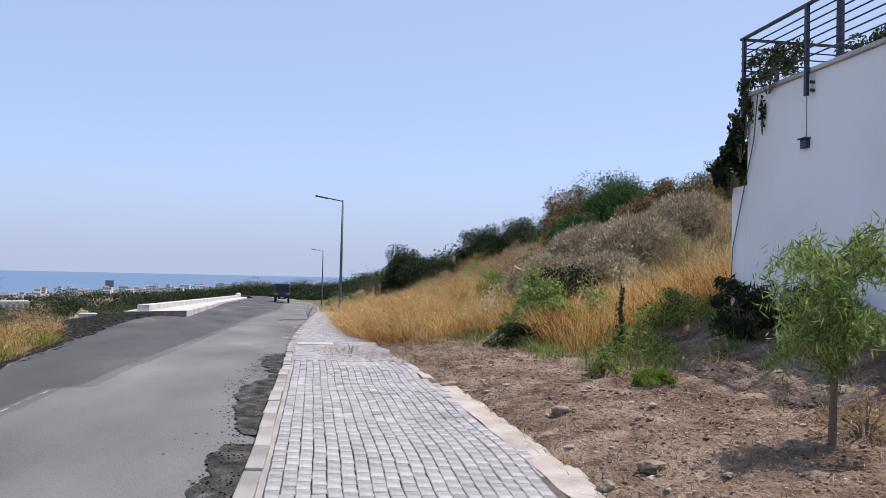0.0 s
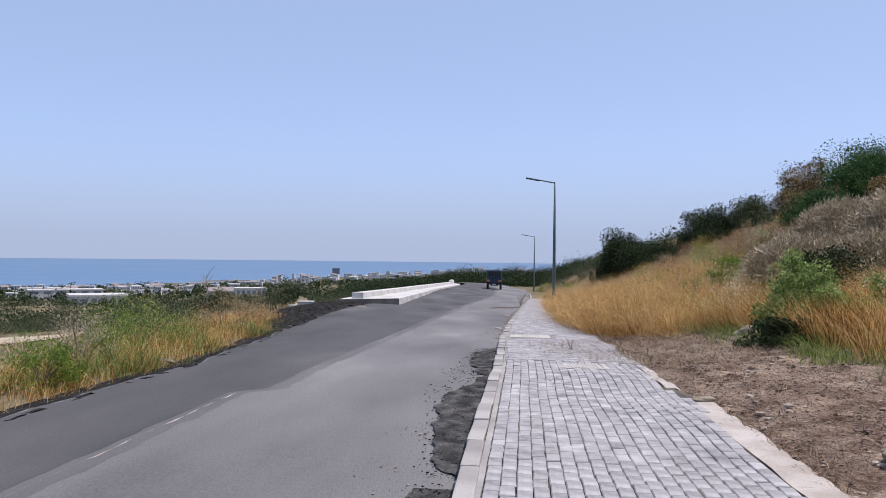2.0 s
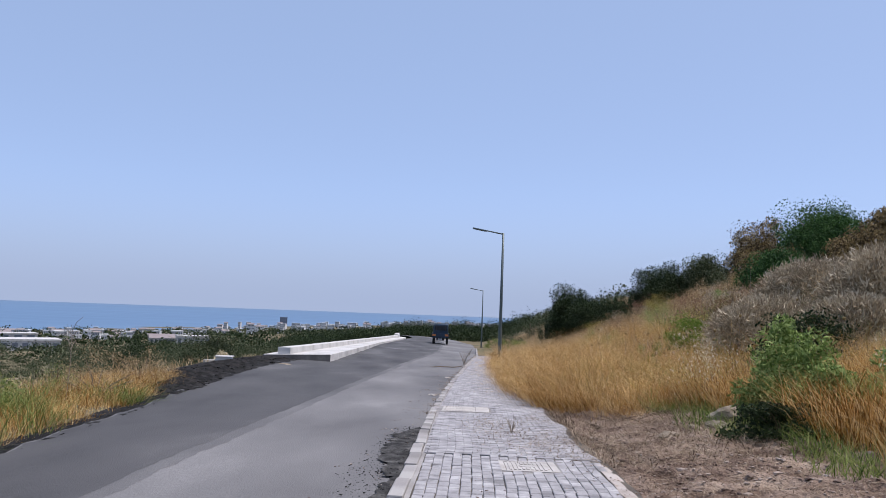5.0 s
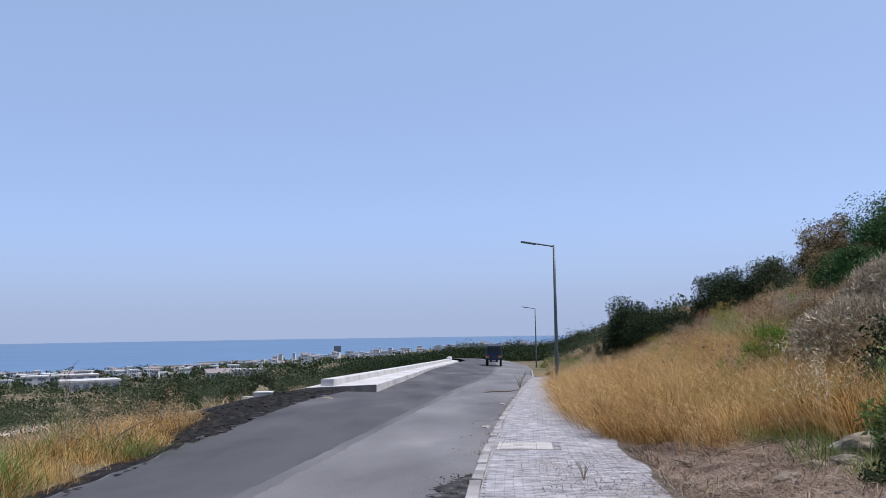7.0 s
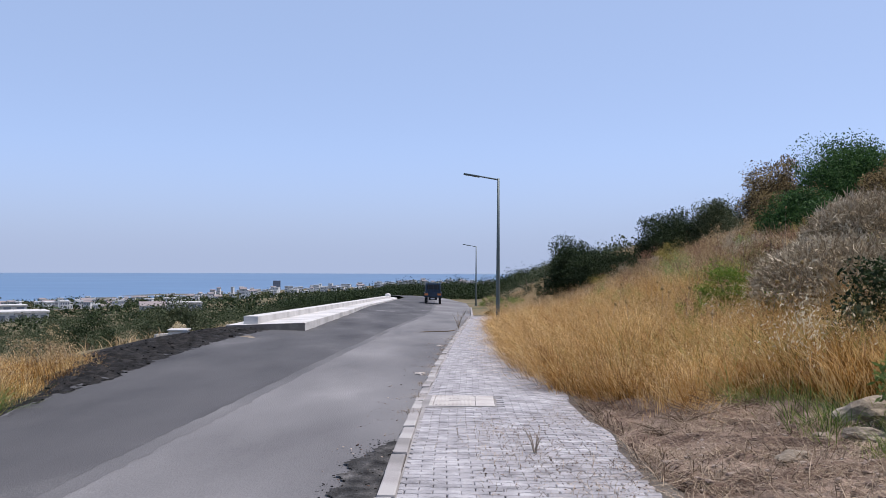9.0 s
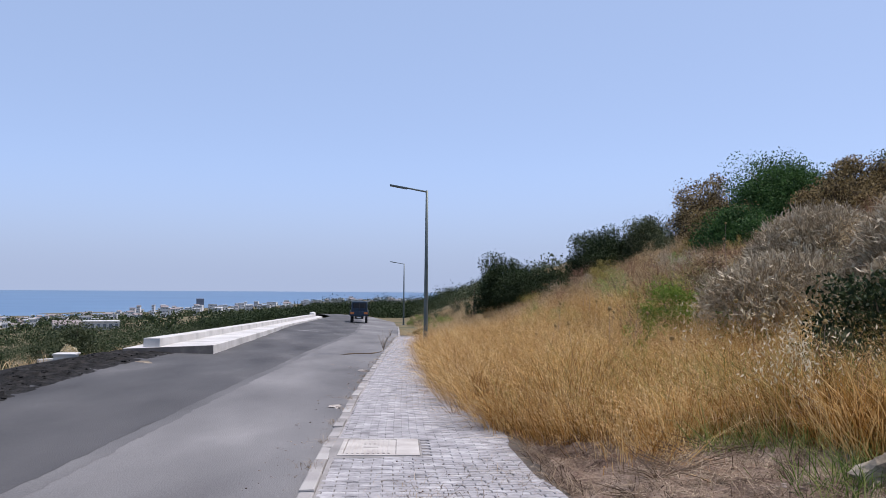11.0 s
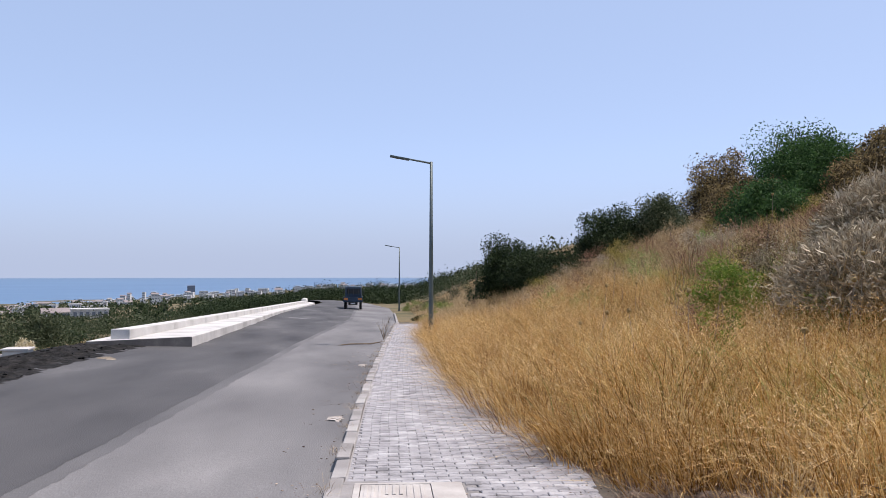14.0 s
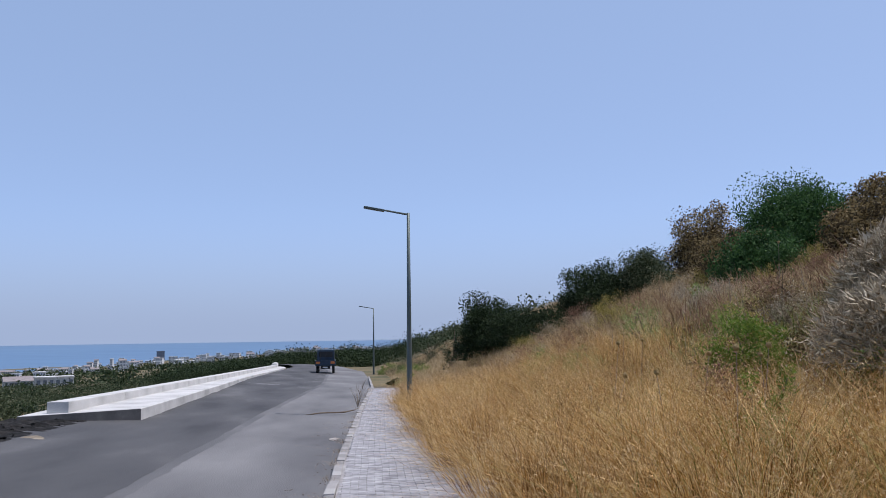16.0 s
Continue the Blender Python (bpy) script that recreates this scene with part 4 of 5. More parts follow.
hill_bush("withered_bush", "sprawling withered brown bush", 22.8, 50.0, 4.4, 4.0, 8.0, 0.16, 8000, M_BROWNLEAF, 79, 44, category="bush", airy=0.3, group="withered bushes")
hill_bush("withered_bush", "low withered brown bush", 19.0, 46.0, 3.6, 3.6, 6.4, 0.15, 7000, M_BROWNLEAF, 80, 44, category="bush", airy=0.32, group="withered bushes")
hill_bush("bare_bush", "thin half-bare bush with grey twigs", 26.0, 52.6, 3.6, 3.6, 9.4, 0.15, 2600, M_OLIVE, 81, 50, category="bush", airy=0.25)
hill_bush("withered_bush", "brown thistle thicket on the hilltop", 25.6, 46.0, 5.0, 4.0, 8.4, 0.15, 8000, M_BROWNLEAF, 82, 50, category="bush", group="withered bushes")
hill_bush("sapling", "thin young tree on the slope", 5.6, 67.0, 1.3, 1.3, 2.7, 0.12, 500, M_OLIVE, 83, 18, category="tree", airy=0.3)
for i, (x, y, w, h, m) in enumerate([(2.6, 62, 1.4, 0.7, M_GREEN), (2.2, 66, 1.1, 0.5, M_DARKLEAF), (3.6, 72, 2.2, 1.2, M_GREEN), (3.2, 80, 2.6, 1.6, M_OLIVE), (5.4, 86, 3.4, 2.2, M_DARKLEAF), (2.4, 90, 2.0, 1.3, M_GREEN), (6.5, 95, 4.0, 2.4, M_OLIVE)]):
    bush("roadside_bush", "scrubby green roadside bush", x, y, (w, w, h), 0.1, 1800, m, 90 + i, 20, category="bush", group="roadside bushes")
bush("dark_bush", "dense olive-green bush at the foot of the slope", 6.5, 23.2, (1.5, 1.5, 1.2), 0.09, 6000, M_OLIVE, 98, 44, category="bush", airy=0.42)
# dark ivy; its dark leaves also stand in for the thicket's shaded side
bush("dark_bush", "dark-green ivy bush, also standing in for the grey thicket's shaded side", 7.5, 24.0, (2.2, 1.8, 1.6), 0.09, 8000, M_DARKLEAF, 99, 44, category="bush", airy=0.42)
# green growth at the foot of the slope
bush("leafy_bush", "leafy mid-green bush beside the bare earth", 5.05, 18.2, (1.6, 1.4, 1.6), 0.085, 13000, M_LEAFY, 101, 34, category="bush", aspect=0.3)
bush("leafy_bush", "sprawling green bush with long leaves", 5.75, 17.2, (2.0, 1.5, 1.2), 0.09, 12000, M_LEAFY, 102, 34, category="bush", aspect=0.3)
bush("low_shrub", "low dark-green shrub at the edge of bare earth", 4.25, 16.5, (1.25, 0.9, 0.5), 0.06, 5000, M_DARKLEAF, 103, 30, category="shrub", aspect=0.35)
bush("low_shrub", "low bright-green tuft of weeds", 4.25, 10.7, (0.62, 0.5, 0.32), 0.05, 2600, M_LIME, 104, 24, category="shrub", aspect=0.2)
bush("low_shrub", "small green weed cluster on bare earth", 4.0, 11.6, (0.5, 0.4, 0.42), 0.05, 1500, M_GREEN, 105, 20, category="shrub", aspect=0.25)
bush("leafy_bush", "tangled green weeds below the wall", 6.1, 14.0, (1.6, 1.4, 0.6), 0.07, 4500, M_GREEN, 106, 36, category="bush", aspect=0.3)
bush("leafy_bush", "tangled green weeds near the wall", 5.1, 12.9, (1.4, 1.2, 0.5), 0.06, 3800, M_GREEN, 107, 36, category="bush", aspect=0.3)
bush("oleander", "dark green oleander with narrow leaves by the wall", 6.0, 11.9, (0.95, 0.9, 0.95), 0.13, 2600, M_DARKLEAF, 108, 30, category="shrub", aspect=0.16, airy=0.28)
bush("oleander", "dark green oleander at the wall's foot", 6.4, 10.9, (1.1, 0.9, 0.7), 0.12, 2600, M_DARKLEAF, 109, 30, category="shrub", aspect=0.16, airy=0.28)
bush("cypress_sapling", "narrow dark-green cypress sapling", 4.85, 13.3, (0.16, 0.16, 1.15), 0.06, 1500, M_DARKLEAF, 110, 30, category="tree", aspect=0.2)
bush("slope_shrub", "bright green shrub in the dry slope grass", 7.3, 32.4, (1.9, 1.5, 1.5), 0.09, 8000, M_LIME, 111, 34, category="shrub", aspect=0.25)
bush("slope_shrub", "green shrub low on the dry slope", 4.8, 27.0, (0.9, 0.9, 1.35), 0.08, 2500, M_LIME, 112, 24, category="shrub", aspect=0.2)
rs = np.random.default_rng(61)
KINDS = ((M_YELLOW, "yellow-green weedy shrub on the dry slope"), (M_RUSSET, "reddish-brown dead shrub on the dry slope"), (M_BROWNLEAF, "withered brown shrub on the dry slope"), (M_LEAFY, "leafy green shrub on the dry slope"), (M_GREYTWIG, "grey dried-out shrub on the dry slope"), (M_STRAW2, "straw-coloured shrub on the dry slope"))
for i in range(60):
    x, y = rs.uniform(5.5, 17), rs.uniform(26, 56)
    m, lab = KINDS[i % 6]
    w = rs.uniform(0.8, 2.0)
    bush("slope_shrub", lab, x, y, (w, w * 0.9, 0.35 + w * rs.uniform(0.45, 0.75)), 0.075, 3000, m, 200 + i, 30, category="shrub", aspect=0.22, airy=0.4, group="slope shrubs")
bush("bank_shrub", "bright green roadside shrub on the bank", -5.1, 12.9, (1.0, 1.0, 0.75), 0.05, 4200, M_LIME, 113, 30, category="shrub", aspect=0.2)
bush("bank_shrub", "tall green roadside weeds on the bank", -6.3, 17.4, (1.9, 2.2, 1.3), 0.06, 6500, M_GREEN, 114, 40, category="shrub", aspect=0.16)
bush("bank_shrub", "dry brown roadside weeds on the bank", -5.8, 14.9, (1.2, 1.4, 0.95), 0.05, 3500, M_GREYTWIG, 115, 40, category="shrub", aspect=0.14)
bush("bank_shrub", "pale dry roadside bush", -6.9, 25.2, (1.3, 1.2, 0.85), 0.05, 4500, M_STRAW2, 116, 40, category="shrub", aspect=0.14)
bush("bank_shrub", "bright green weeds at the edge of the road", -5.3, 10.4, (1.0, 1.6, 0.7), 0.06, 5000, M_GREEN, 131, 40, category="shrub", aspect=0.18)
bush("bank_shrub", "feathery green weeds on the bank", -6.0, 16.2, (1.3, 1.6, 0.9), 0.06, 5500, M_LIME, 132, 40, category="shrub", aspect=0.14)
bush("bank_shrub", "pale dry weeds on the bank", -6.2, 21.4, (1.5, 2.0, 1.0), 0.05, 4500, M_STRAW2, 133, 40, category="shrub", aspect=0.14)
bush("bank_shrub", "yellow-green weeds on the bank", -7.2, 22.0, (1.0, 1.2, 0.7), 0.05, 3500, M_GREEN, 134, 40, category="shrub", aspect=0.14)
bush("olive_bush", "grey-green olive bush below the road", -11.5, 44.0, (2.8, 2.6, 2.0), 0.1, 7000, M_OLIVE, 117, 36, category="bush", group="olive bushes")
bush("olive_bush", "dark green bush below the road", -16.5, 47.0, (2.6, 2.6, 1.9), 0.1, 6000, M_DARKLEAF, 118, 36, category="bush", group="olive bushes")
bush("pale_shrub", "pale flowering shrub behind a concrete block", -9.0, 37.6, (0.7, 0.6, 0.5), 0.07, 900, M_OAT, 119, 24, category="shrub")

# wild oat clumps with pale hanging heads
for sx, sy, n in ((4.6, 20.7, 55), (5.9, 16.2, 24), (6.6, 17.0, 24), (6.9, 29.5, 24)):
    xs, ys = R.normal(sx, 0.13, n), R.normal(sy, 0.13, n)
    base = on_land(xs, ys)
    V, F = blades(base, np.full(n, 1.25), 0.006, R, 0.15, (-0.08, 0), 0.3)
    t = tagged(thing("oat_clump", "clump of tall wild oats with pale heads", "grass", (0, 0, 0)), "")
    tagged(part("stalk", mesh_np("stalk", V, F, M_STRAW), None, t), kind="stuff")
    tips = V.reshape(-1, 5, 3)[:, 4]
    C = np.repeat(tips, 14, 0) + R.normal(0, 1, (n * 14, 3)) * (0.05, 0.05, 0.11) - (0, 0, 0.08)
    V2, F2 = leaf_quads(C, 0.05, R, aspect=0.3, droop=1.2)
    tagged(part("oat_seed", mesh_np("oat_seed", V2, F2, M_OAT), None, t), kind="stuff")

# dry thistles standing over the slope grass
for i in range(46):
    x, y = R.uniform(3.4, 11), R.uniform(20, 40)
    t = thing("thistle", "dead brown thistle with a round seed head", "thistle", (x, y, lz(x, y)), group="thistles")
    h, lx = R.uniform(1.0, 1.7), R.normal(0, 0.12)
    tube(bm := bmesh.new(), [(0, 0, -0.05), (lx * 0.4, 0.02, h * 0.5), (lx, 0, h)], [0.007, 0.005, 0.003], 4)
    part("stalk", bm, M_DRYTWIG, t)
    bm = bmesh.new()
    bmesh.ops.create_icosphere(bm, subdivisions=2, radius=0.035, matrix=pose(lx, 0, h + 0.02))
    for v in bm.verts:
        v.co += (v.co - Vector((lx, 0, h + 0.02))) * 0.5 * noise.noise(v.co * 60 + Vector((i, 0, 0)))
    part("seed_head", bm, M_BROWNLEAF, t)

# ---------------- stones ----------------
def rock_mesh(seed, size, material, sub=2, flat=0.6):
    bm = bmesh.new()
    bmesh.ops.create_icosphere(bm, subdivisions=sub, radius=0.5)
    o = Vector((seed * 3.1, seed * 1.7, 0))
    for v in bm.verts:
        p = v.co.copy()
        v.co = p * (1 + 0.55 * noise.noise(p * 1.7 + o) + 0.2 * noise.noise(p * 4.5 + o))
        v.co.z = max(-0.3, v.co.z * flat)
        v.co = Vector((v.co.x * size[0], v.co.y * size[1], v.co.z * size[2]))
    return bm_mesh("rock", bm, material)


def boulder(label, x, y, size, seed, rz=0, group="rocks"):
    ob = new("rock", rock_mesh(seed, size, M_BOULDER, 3, 0.8))
    ob.matrix_world = pose(x, y, lz(x, y) + 0.2 * size[2], 0, 0, rz)
    return tagged(ob, label, "rock", group)


boulder("large flat-topped pale limestone boulder in the weeds", 4.45, 18.8, (0.68, 0.46, 0.38), 2, 20)
boulder("small squared pale stone on the earth", 3.98, 17.95, (0.42, 0.18, 0.18), 7, -25)
boulder("small pale stone beside the weeds", 3.7, 18.2, (0.2, 0.16, 0.14), 9)
boulder("flat angular grey stone on bare earth", 2.85, 7.45, (0.2, 0.15, 0.12), 4, 30)
boulder("angular stone on bare earth", 2.42, 7.2, (0.12, 0.11, 0.1), 5)
boulder("flat stone half buried in the earth", 3.2, 17.6, (0.34, 0.2, 0.14), 6, 15)
boulder("reddish stone on bare earth", 2.85, 9.6, (0.2, 0.14, 0.14), 11)
boulder("dark clod at the path's edge", 2.2, 12.4, (0.26, 0.12, 0.07), 12, 10)
boulder("white stone at the road edge", -4.75, 15.3, (0.3, 0.2, 0.16), 13)
boulder("white broken concrete lump beside the road", -5.7, 33.8, (0.6, 0.35, 0.25), 14)

# small stones, each picked from a few shapes and joined
def pebbles(name, label, n, x0, x1, y0, y1, smin, smax, seed, material, zf, keep=None):
    rng = np.random.default_rng(seed)
    bases = []
    for i in range(6):
        me = rock_mesh(20 + i + seed, (1, 1, 1), material, 1)
        V = np.zeros(len(me.vertices) * 3, np.float32)
        me.vertices.foreach_get("co", V)
        F = np.array([p.vertices[:] for p in me.polygons])
        bases.append((V.reshape(-1, 3), F))
        bpy.data.meshes.remove(me)
    x, y = scatter(rng, n, x0, x1, y0, y1, keep)
    s = smin + (smax - smin) * rng.random(len(x)) ** 4
    z = zf(x, y)
    vs, fs, c = [], [], 0
    for i in range(len(x)):
        V, F = bases[i % 6]
        a = rng.uniform(0, 6.28)
        W = np.stack([V[:, 0] * math.cos(a) - V[:, 1] * math.sin(a), V[:, 0] * math.sin(a) + V[:, 1] * math.cos(a), V[:, 2]], 1) * s[i] * (1, rng.uniform(0.6, 1), rng.uniform(0.6, 1))
        vs.append(W + (x[i], y[i], z[i] + s[i] * 0.12))
        fs.append(F + c)
        c += len(V)
    return tagged(new(name, mesh_np(name, np.concatenate(vs), np.concatenate(fs), material)), label, "stones", kind="stuff")


pebbles("clods", "crumbled brown earth clods", 24000, 2.2, 6.9, 4.5, 19, 0.01, 0.05, 7, M_STONE, lambda x, y: dirt_z(x, y), lambda x, y: clumped(x, y, 1.0, -0.8, 5))
pebbles("stones", "small brown stones on bare earth", 2000, 2.25, 6.9, 4.5, 18.5, 0.015, 0.1, 1, M_STONE, lambda x, y: dirt_z(x, y), lambda x, y: clumped(x, y, 1.2, -0.5, 2))
pebbles("gravel", "loose grit and gravel on the road edge", 1800, -0.75, -0.02, 4, 40, 0.008, 0.03, 2, M_STONE, lambda x, y: g(y) - 0.1, lambda x, y: clumped(x, y, 0.8, 0.1, 4))
pebbles("tar_crumbs", "black tar crumbs along the verge", 3500, -8.6, -3.9, 8, 38, 0.012, 0.1, 3, M_TAR, lambda x, y: verge_z(x, y), lambda x, y: (x > left_x(np.minimum(y, 37)) - verge_w(y) + 0.1) & (x < left_x(np.minimum(y, 37)) + 0.3) & ((y > 22) | (np.random.default_rng(3).random(len(x)) < 0.4)))
pebbles("tar_grit", "loose black tar grit by the kerb", 9000, -1.0, -0.02, 5.0, 19.5, 0.005, 0.026, 5, M_TAR, lambda x, y: road_z(x, y) + 0.012, lambda x, y: x > kerb_x(y) - 0.06 - (0.3 + 0.3 * np.clip(np.sin((y - 9.2) / 10.4 * math.pi), 0, 1)) * np.random.default_rng(6).random(len(x)) ** 0.6)
pebbles("crumbs", "dirt crumbs and dry leaves on the footpath", 2200, 0.7, 2.1, 13, 22.5, 0.006, 0.025, 4, M_STONE, lambda x, y: g(y))


# weeds in the joints of the footpath and along the kerb
def joint_weeds():
    rng = np.random.default_rng(8)
    pts = []
    for cx, cy, s, n in ((1.15, 18.2, 0.35, 260), (1.5, 16.6, 0.4, 260), (0.95, 19.4, 0.25, 150), (1.75, 17.4, 0.3, 240), (1.7, 20.4, 0.25, 160), (1.5, 36.5, 0.15, 160), (1.35, 31, 0.2, 150)):
        pts.append(np.stack([rng.normal(cx, s, n), rng.normal(cy, s * 1.6, n)], 1))
    yk = rng.uniform(20, 58, 900)
    pts.append(np.stack([kerb_x(yk) + rng.normal(0.0, 0.05, 900), np.round(yk / 1.6) * 1.6 + rng.normal(0, 0.12, 900)], 1))
    P = np.concatenate(pts)
    V, F = blades(np.stack([P[:, 0], P[:, 1], g(P[:, 1])], 1), 0.1, 0.004, rng, 1.0, (0, 0), 0.5)
    tagged(new("joint_weeds", mesh_np("joint_weeds", V, F, M_LITTER)), "dry weeds growing in the paving joints", "weeds", kind="stuff")


joint_weeds()


def dead_weed(x, y, z, h, n, seed, label="bare dead weed growing beside the kerb"):
    rng = random.Random(seed)
    t = thing("dead_weed", label, "weed", (x, y, z), group="dead weeds")
    material = M_LITTER if "heap" in label else M_DRYTWIG
    for i in range(n):
        a, l = rng.uniform(0, 6.28), rng.uniform(0.5, 1) * h
        lie = "heap" in label
        sx, sy = math.cos(a) * l * (1.2 if lie else 0.45), math.sin(a) * l * (1.2 if lie else 0.45)
        l *= rng.uniform(0.05, 0.5) if lie else 1
        tube(bm := bmesh.new(), [(0, 0, -0.02), (sx * 0.4, sy * 0.4, l * 0.5), (sx, sy, l)], [0.008, 0.005, 0.002], 4)
        part("twig", bm, material, t)


for i, (x, y, h, n) in enumerate(((0.1, 44.5, 0.75, 16), (0.12, 52, 0.4, 8), (1.2, 18.3, 0.22, 10), (0.2, 58, 0.5, 10), (1.5, 45.5, 0.35, 8))):
    dead_weed(x, y, float(g(y)), h, n, 60 + i)
for i, (x, y, h, n) in enumerate(((3.2, 20.1, 0.5, 22), (3.5, 20.5, 0.45, 20), (2.9, 19.8, 0.35, 18), (3.8, 20.7, 0.5, 22), (3.3, 19.5, 0.3, 16), (2.6, 19.4, 0.3, 14))):
    dead_weed(x, y, lz(x, y), h, n, 80 + i, "pale dead weeds raked into a heap on the earth")


def bare_sapling(x, y, h):
    t = thing("bare_sapling", "thin leafless sapling on the roadside bank", "tree", (x, y, lz(x, y)))
    rng = random.Random(31)
    part("trunk", tube(bmesh.new(), [(0, 0, -0.1), (0.04, 0, h * 0.5), (0.02, 0.03, h)], [0.008, 0.006, 0.003], 6), M_DRYTWIG, t)
    for i in range(22):
        z, a, l = h * rng.uniform(0.6, 0.98), rng.uniform(0, 6.28), rng.uniform(0.15, 0.38)
        e = (math.cos(a) * l * 0.6, math.sin(a) * l * 0.6, z + l * 0.8)
        part("twig", tube(bmesh.new(), [(0.03, 0.01, z), (e[0] * 0.5, e[1] * 0.5, z + l * 0.5), e], [0.003, 0.0025, 0.0015], 4), M_DRYTWIG, t)


bare_sapling(-6.2, 20.3, 1.25)
# dried mortar spilt on the asphalt
for x, y, r in ((-0.36, 26.9, 0.12), (-0.3, 35.4, 0.11)):
    t = thing("mortar_spill", "pale patch of dried mortar on the asphalt", "mortar", (x, y, float(road_z(x, y)) + 0.012), group="mortar spills")
    bm = bmesh.new()
    bmesh.ops.create_icosphere(bm, subdivisions=3, radius=1)
    for v in bm.verts:
        q = 1 + 0.9 * noise.noise(v.co * 2.2 + Vector((y, 0, 0))) + 0.6 * noise.noise(v.co * 6)
        v.co = Vector((v.co.x * r * 0.7 * q, v.co.y * r * 1.4 * q, v.co.z * 0.022 * q))
    part("crust", bm, M_CONC_BAND, t)
# fallen branch lying across the road edge
t = thing("fallen_branch", "thin dry branch lying on the road edge", "branch", (-0.75, 42.6, float(road_z(-0.75, 42.6)) + 0.03))
tube(bm := bmesh.new(), [(-0.75, -0.3, 0), (-0.2, 0.05, 0.03), (0.45, 0.2, 0.02), (0.8, 0.5, 0.06)], [0.012, 0.022, 0.026, 0.014], 6)
part("stem", bm, M_BARK, t)
# low rail of cast concrete and a block below the lay-by
t = thing("concrete_block", "small pale concrete inspection block on the verge", "concrete block", (-8.3, 35.6, lz(-8.3, 35.6)), 8)
box(bm := bmesh.new(), (-0.27, -0.25, -0.2), (0.27, 0.25, 0.18), 0.015)
part("body", bm, M_CONC, t)
box(bm := bmesh.new(), (-0.3, -0.28, 0.183), (0.3, 0.28, 0.23), 0.01)
part("lid", bm, M_CONC, t)
t = thing("concrete_beam", "long low concrete edging beam on the verge", "beam", (-7.75, 36.6, lz(-7.75, 36.6) - 0.06), -46)
box(bm := bmesh.new(), (-0.07, -1.7, -0.3), (0.07, 1.7, 0.1), 0.015)
part("beam", bm, M_CONC, t)


# ---------------- white retaining wall with railing ----------------
WX, WY, WZ = 7.0, 13.65, 4.32
wall = new("wall_white")
tagged(wall, "tall white-plastered retaining wall", "wall", kind="structure")
bm = bmesh.new()
for y0, y1, z0, z1 in ((-14, 13.65, -1.5, 4.3),):
    box(bm, (WX, y0, z0), (WX + 0.35, y1, z1), 0.012)
part("wall_face", bm, M_PLASTER, wall)
box(bm := bmesh.new(), (WX - 0.002, WY, -1.5), (WX + 0.4, WY + 0.45, 2.95), 0.012)
part("wall_buttress", bm, M_PLASTER, wall)
box(bm := bmesh.new(), (WX + 0.35, WY - 0.35, -1.5), (WX + 16, WY - 0.003, 4.3), 0.01)
part("wall_return", bm, M_PLASTER, wall)
box(bm := bmesh.new(), (WX - 0.05, -14, 4.303), (WX + 0.4, WY + 0.03, 4.36), 0.012)
part("coping", bm, M_CONC, wall)
terrace = new("floor_terrace", bm_mesh("floor_terrace", box(bmesh.new(), (WX + 0.353, -14, 3.9), (WX + 16, WY - 0.355, 4.2)), M_DIRT))
tagged(terrace, "planted terrace behind the white wall", "terrace", kind="structure")


def railing():
    t = thing("railing", "dark blue-grey steel railing with horizontal bars", "railing")
    ys = [WY - 0.02, WY - 1.65, WY - 3.3, WY - 4.95, WY - 6.6, WY - 9, WY - 12]
    for y in ys:
        box(bm := bmesh.new(), (WX - 0.11, y - 0.03, 3.98), (WX - 0.06, y + 0.03, 5.2), 0.005)
        p = part("post", bm, M_STEEL, t)
        for dz in (4.05, 4.16):
            tube(bm := bmesh.new(), [(WX - 0.06, y - 0.05, dz), (WX + 0.01, y - 0.05, dz)], [0.022, 0.022], 8)
            part("bracket", bm, M_STEEL, p)
    for i in range(6):
        z = 4.5 + i * 0.115
        tube(bm := bmesh.new(), [(WX - 0.085, WY + 0.06, z), (WX - 0.085, WY - 14, z)], [0.011, 0.011], 6)
        part("bar", bm, M_STEEL, t)
        tube(bm := bmesh.new(), [(WX - 0.085, WY + 0.04, z), (WX + 6, WY + 0.04, z)], [0.011, 0.011], 6)
        part("bar", bm, M_STEEL, t)
    box(bm := bmesh.new(), (WX - 0.115, WY - 14, 5.2), (WX - 0.055, WY + 0.07, 5.235), 0.006)
    part("top_rail", bm, M_STEEL, t)
    box(bm := bmesh.new(), (WX - 0.05, WY + 0.01, 5.2), (WX + 6, WY + 0.07, 5.235), 0.006)
    part("top_rail", bm, M_STEEL, t)
    for x in (WX + 0.5, WX + 2.2, WX + 3.9):
        box(bm := bmesh.new(), (x - 0.025, WY + 0.01, 4.0), (x + 0.025, WY + 0.07, 5.2), 0.005)
        part("post", bm, M_STEEL, t)


railing()
t = thing("terrace_lamp", "slender dark post standing on the terrace", "post", (8.1, 13.0, 4.2))
tube(bm := bmesh.new(), [(0, 0, -0.1), (0, 0, 4)], [0.06, 0.05], 10)
part("pole", bm, M_STEEL, t)
box(bm := bmesh.new(), (-0.12, -0.12, -0.02), (0.12, 0.12, 0.02), 0.004)
part("base_plate", bm, M_STEEL, t)

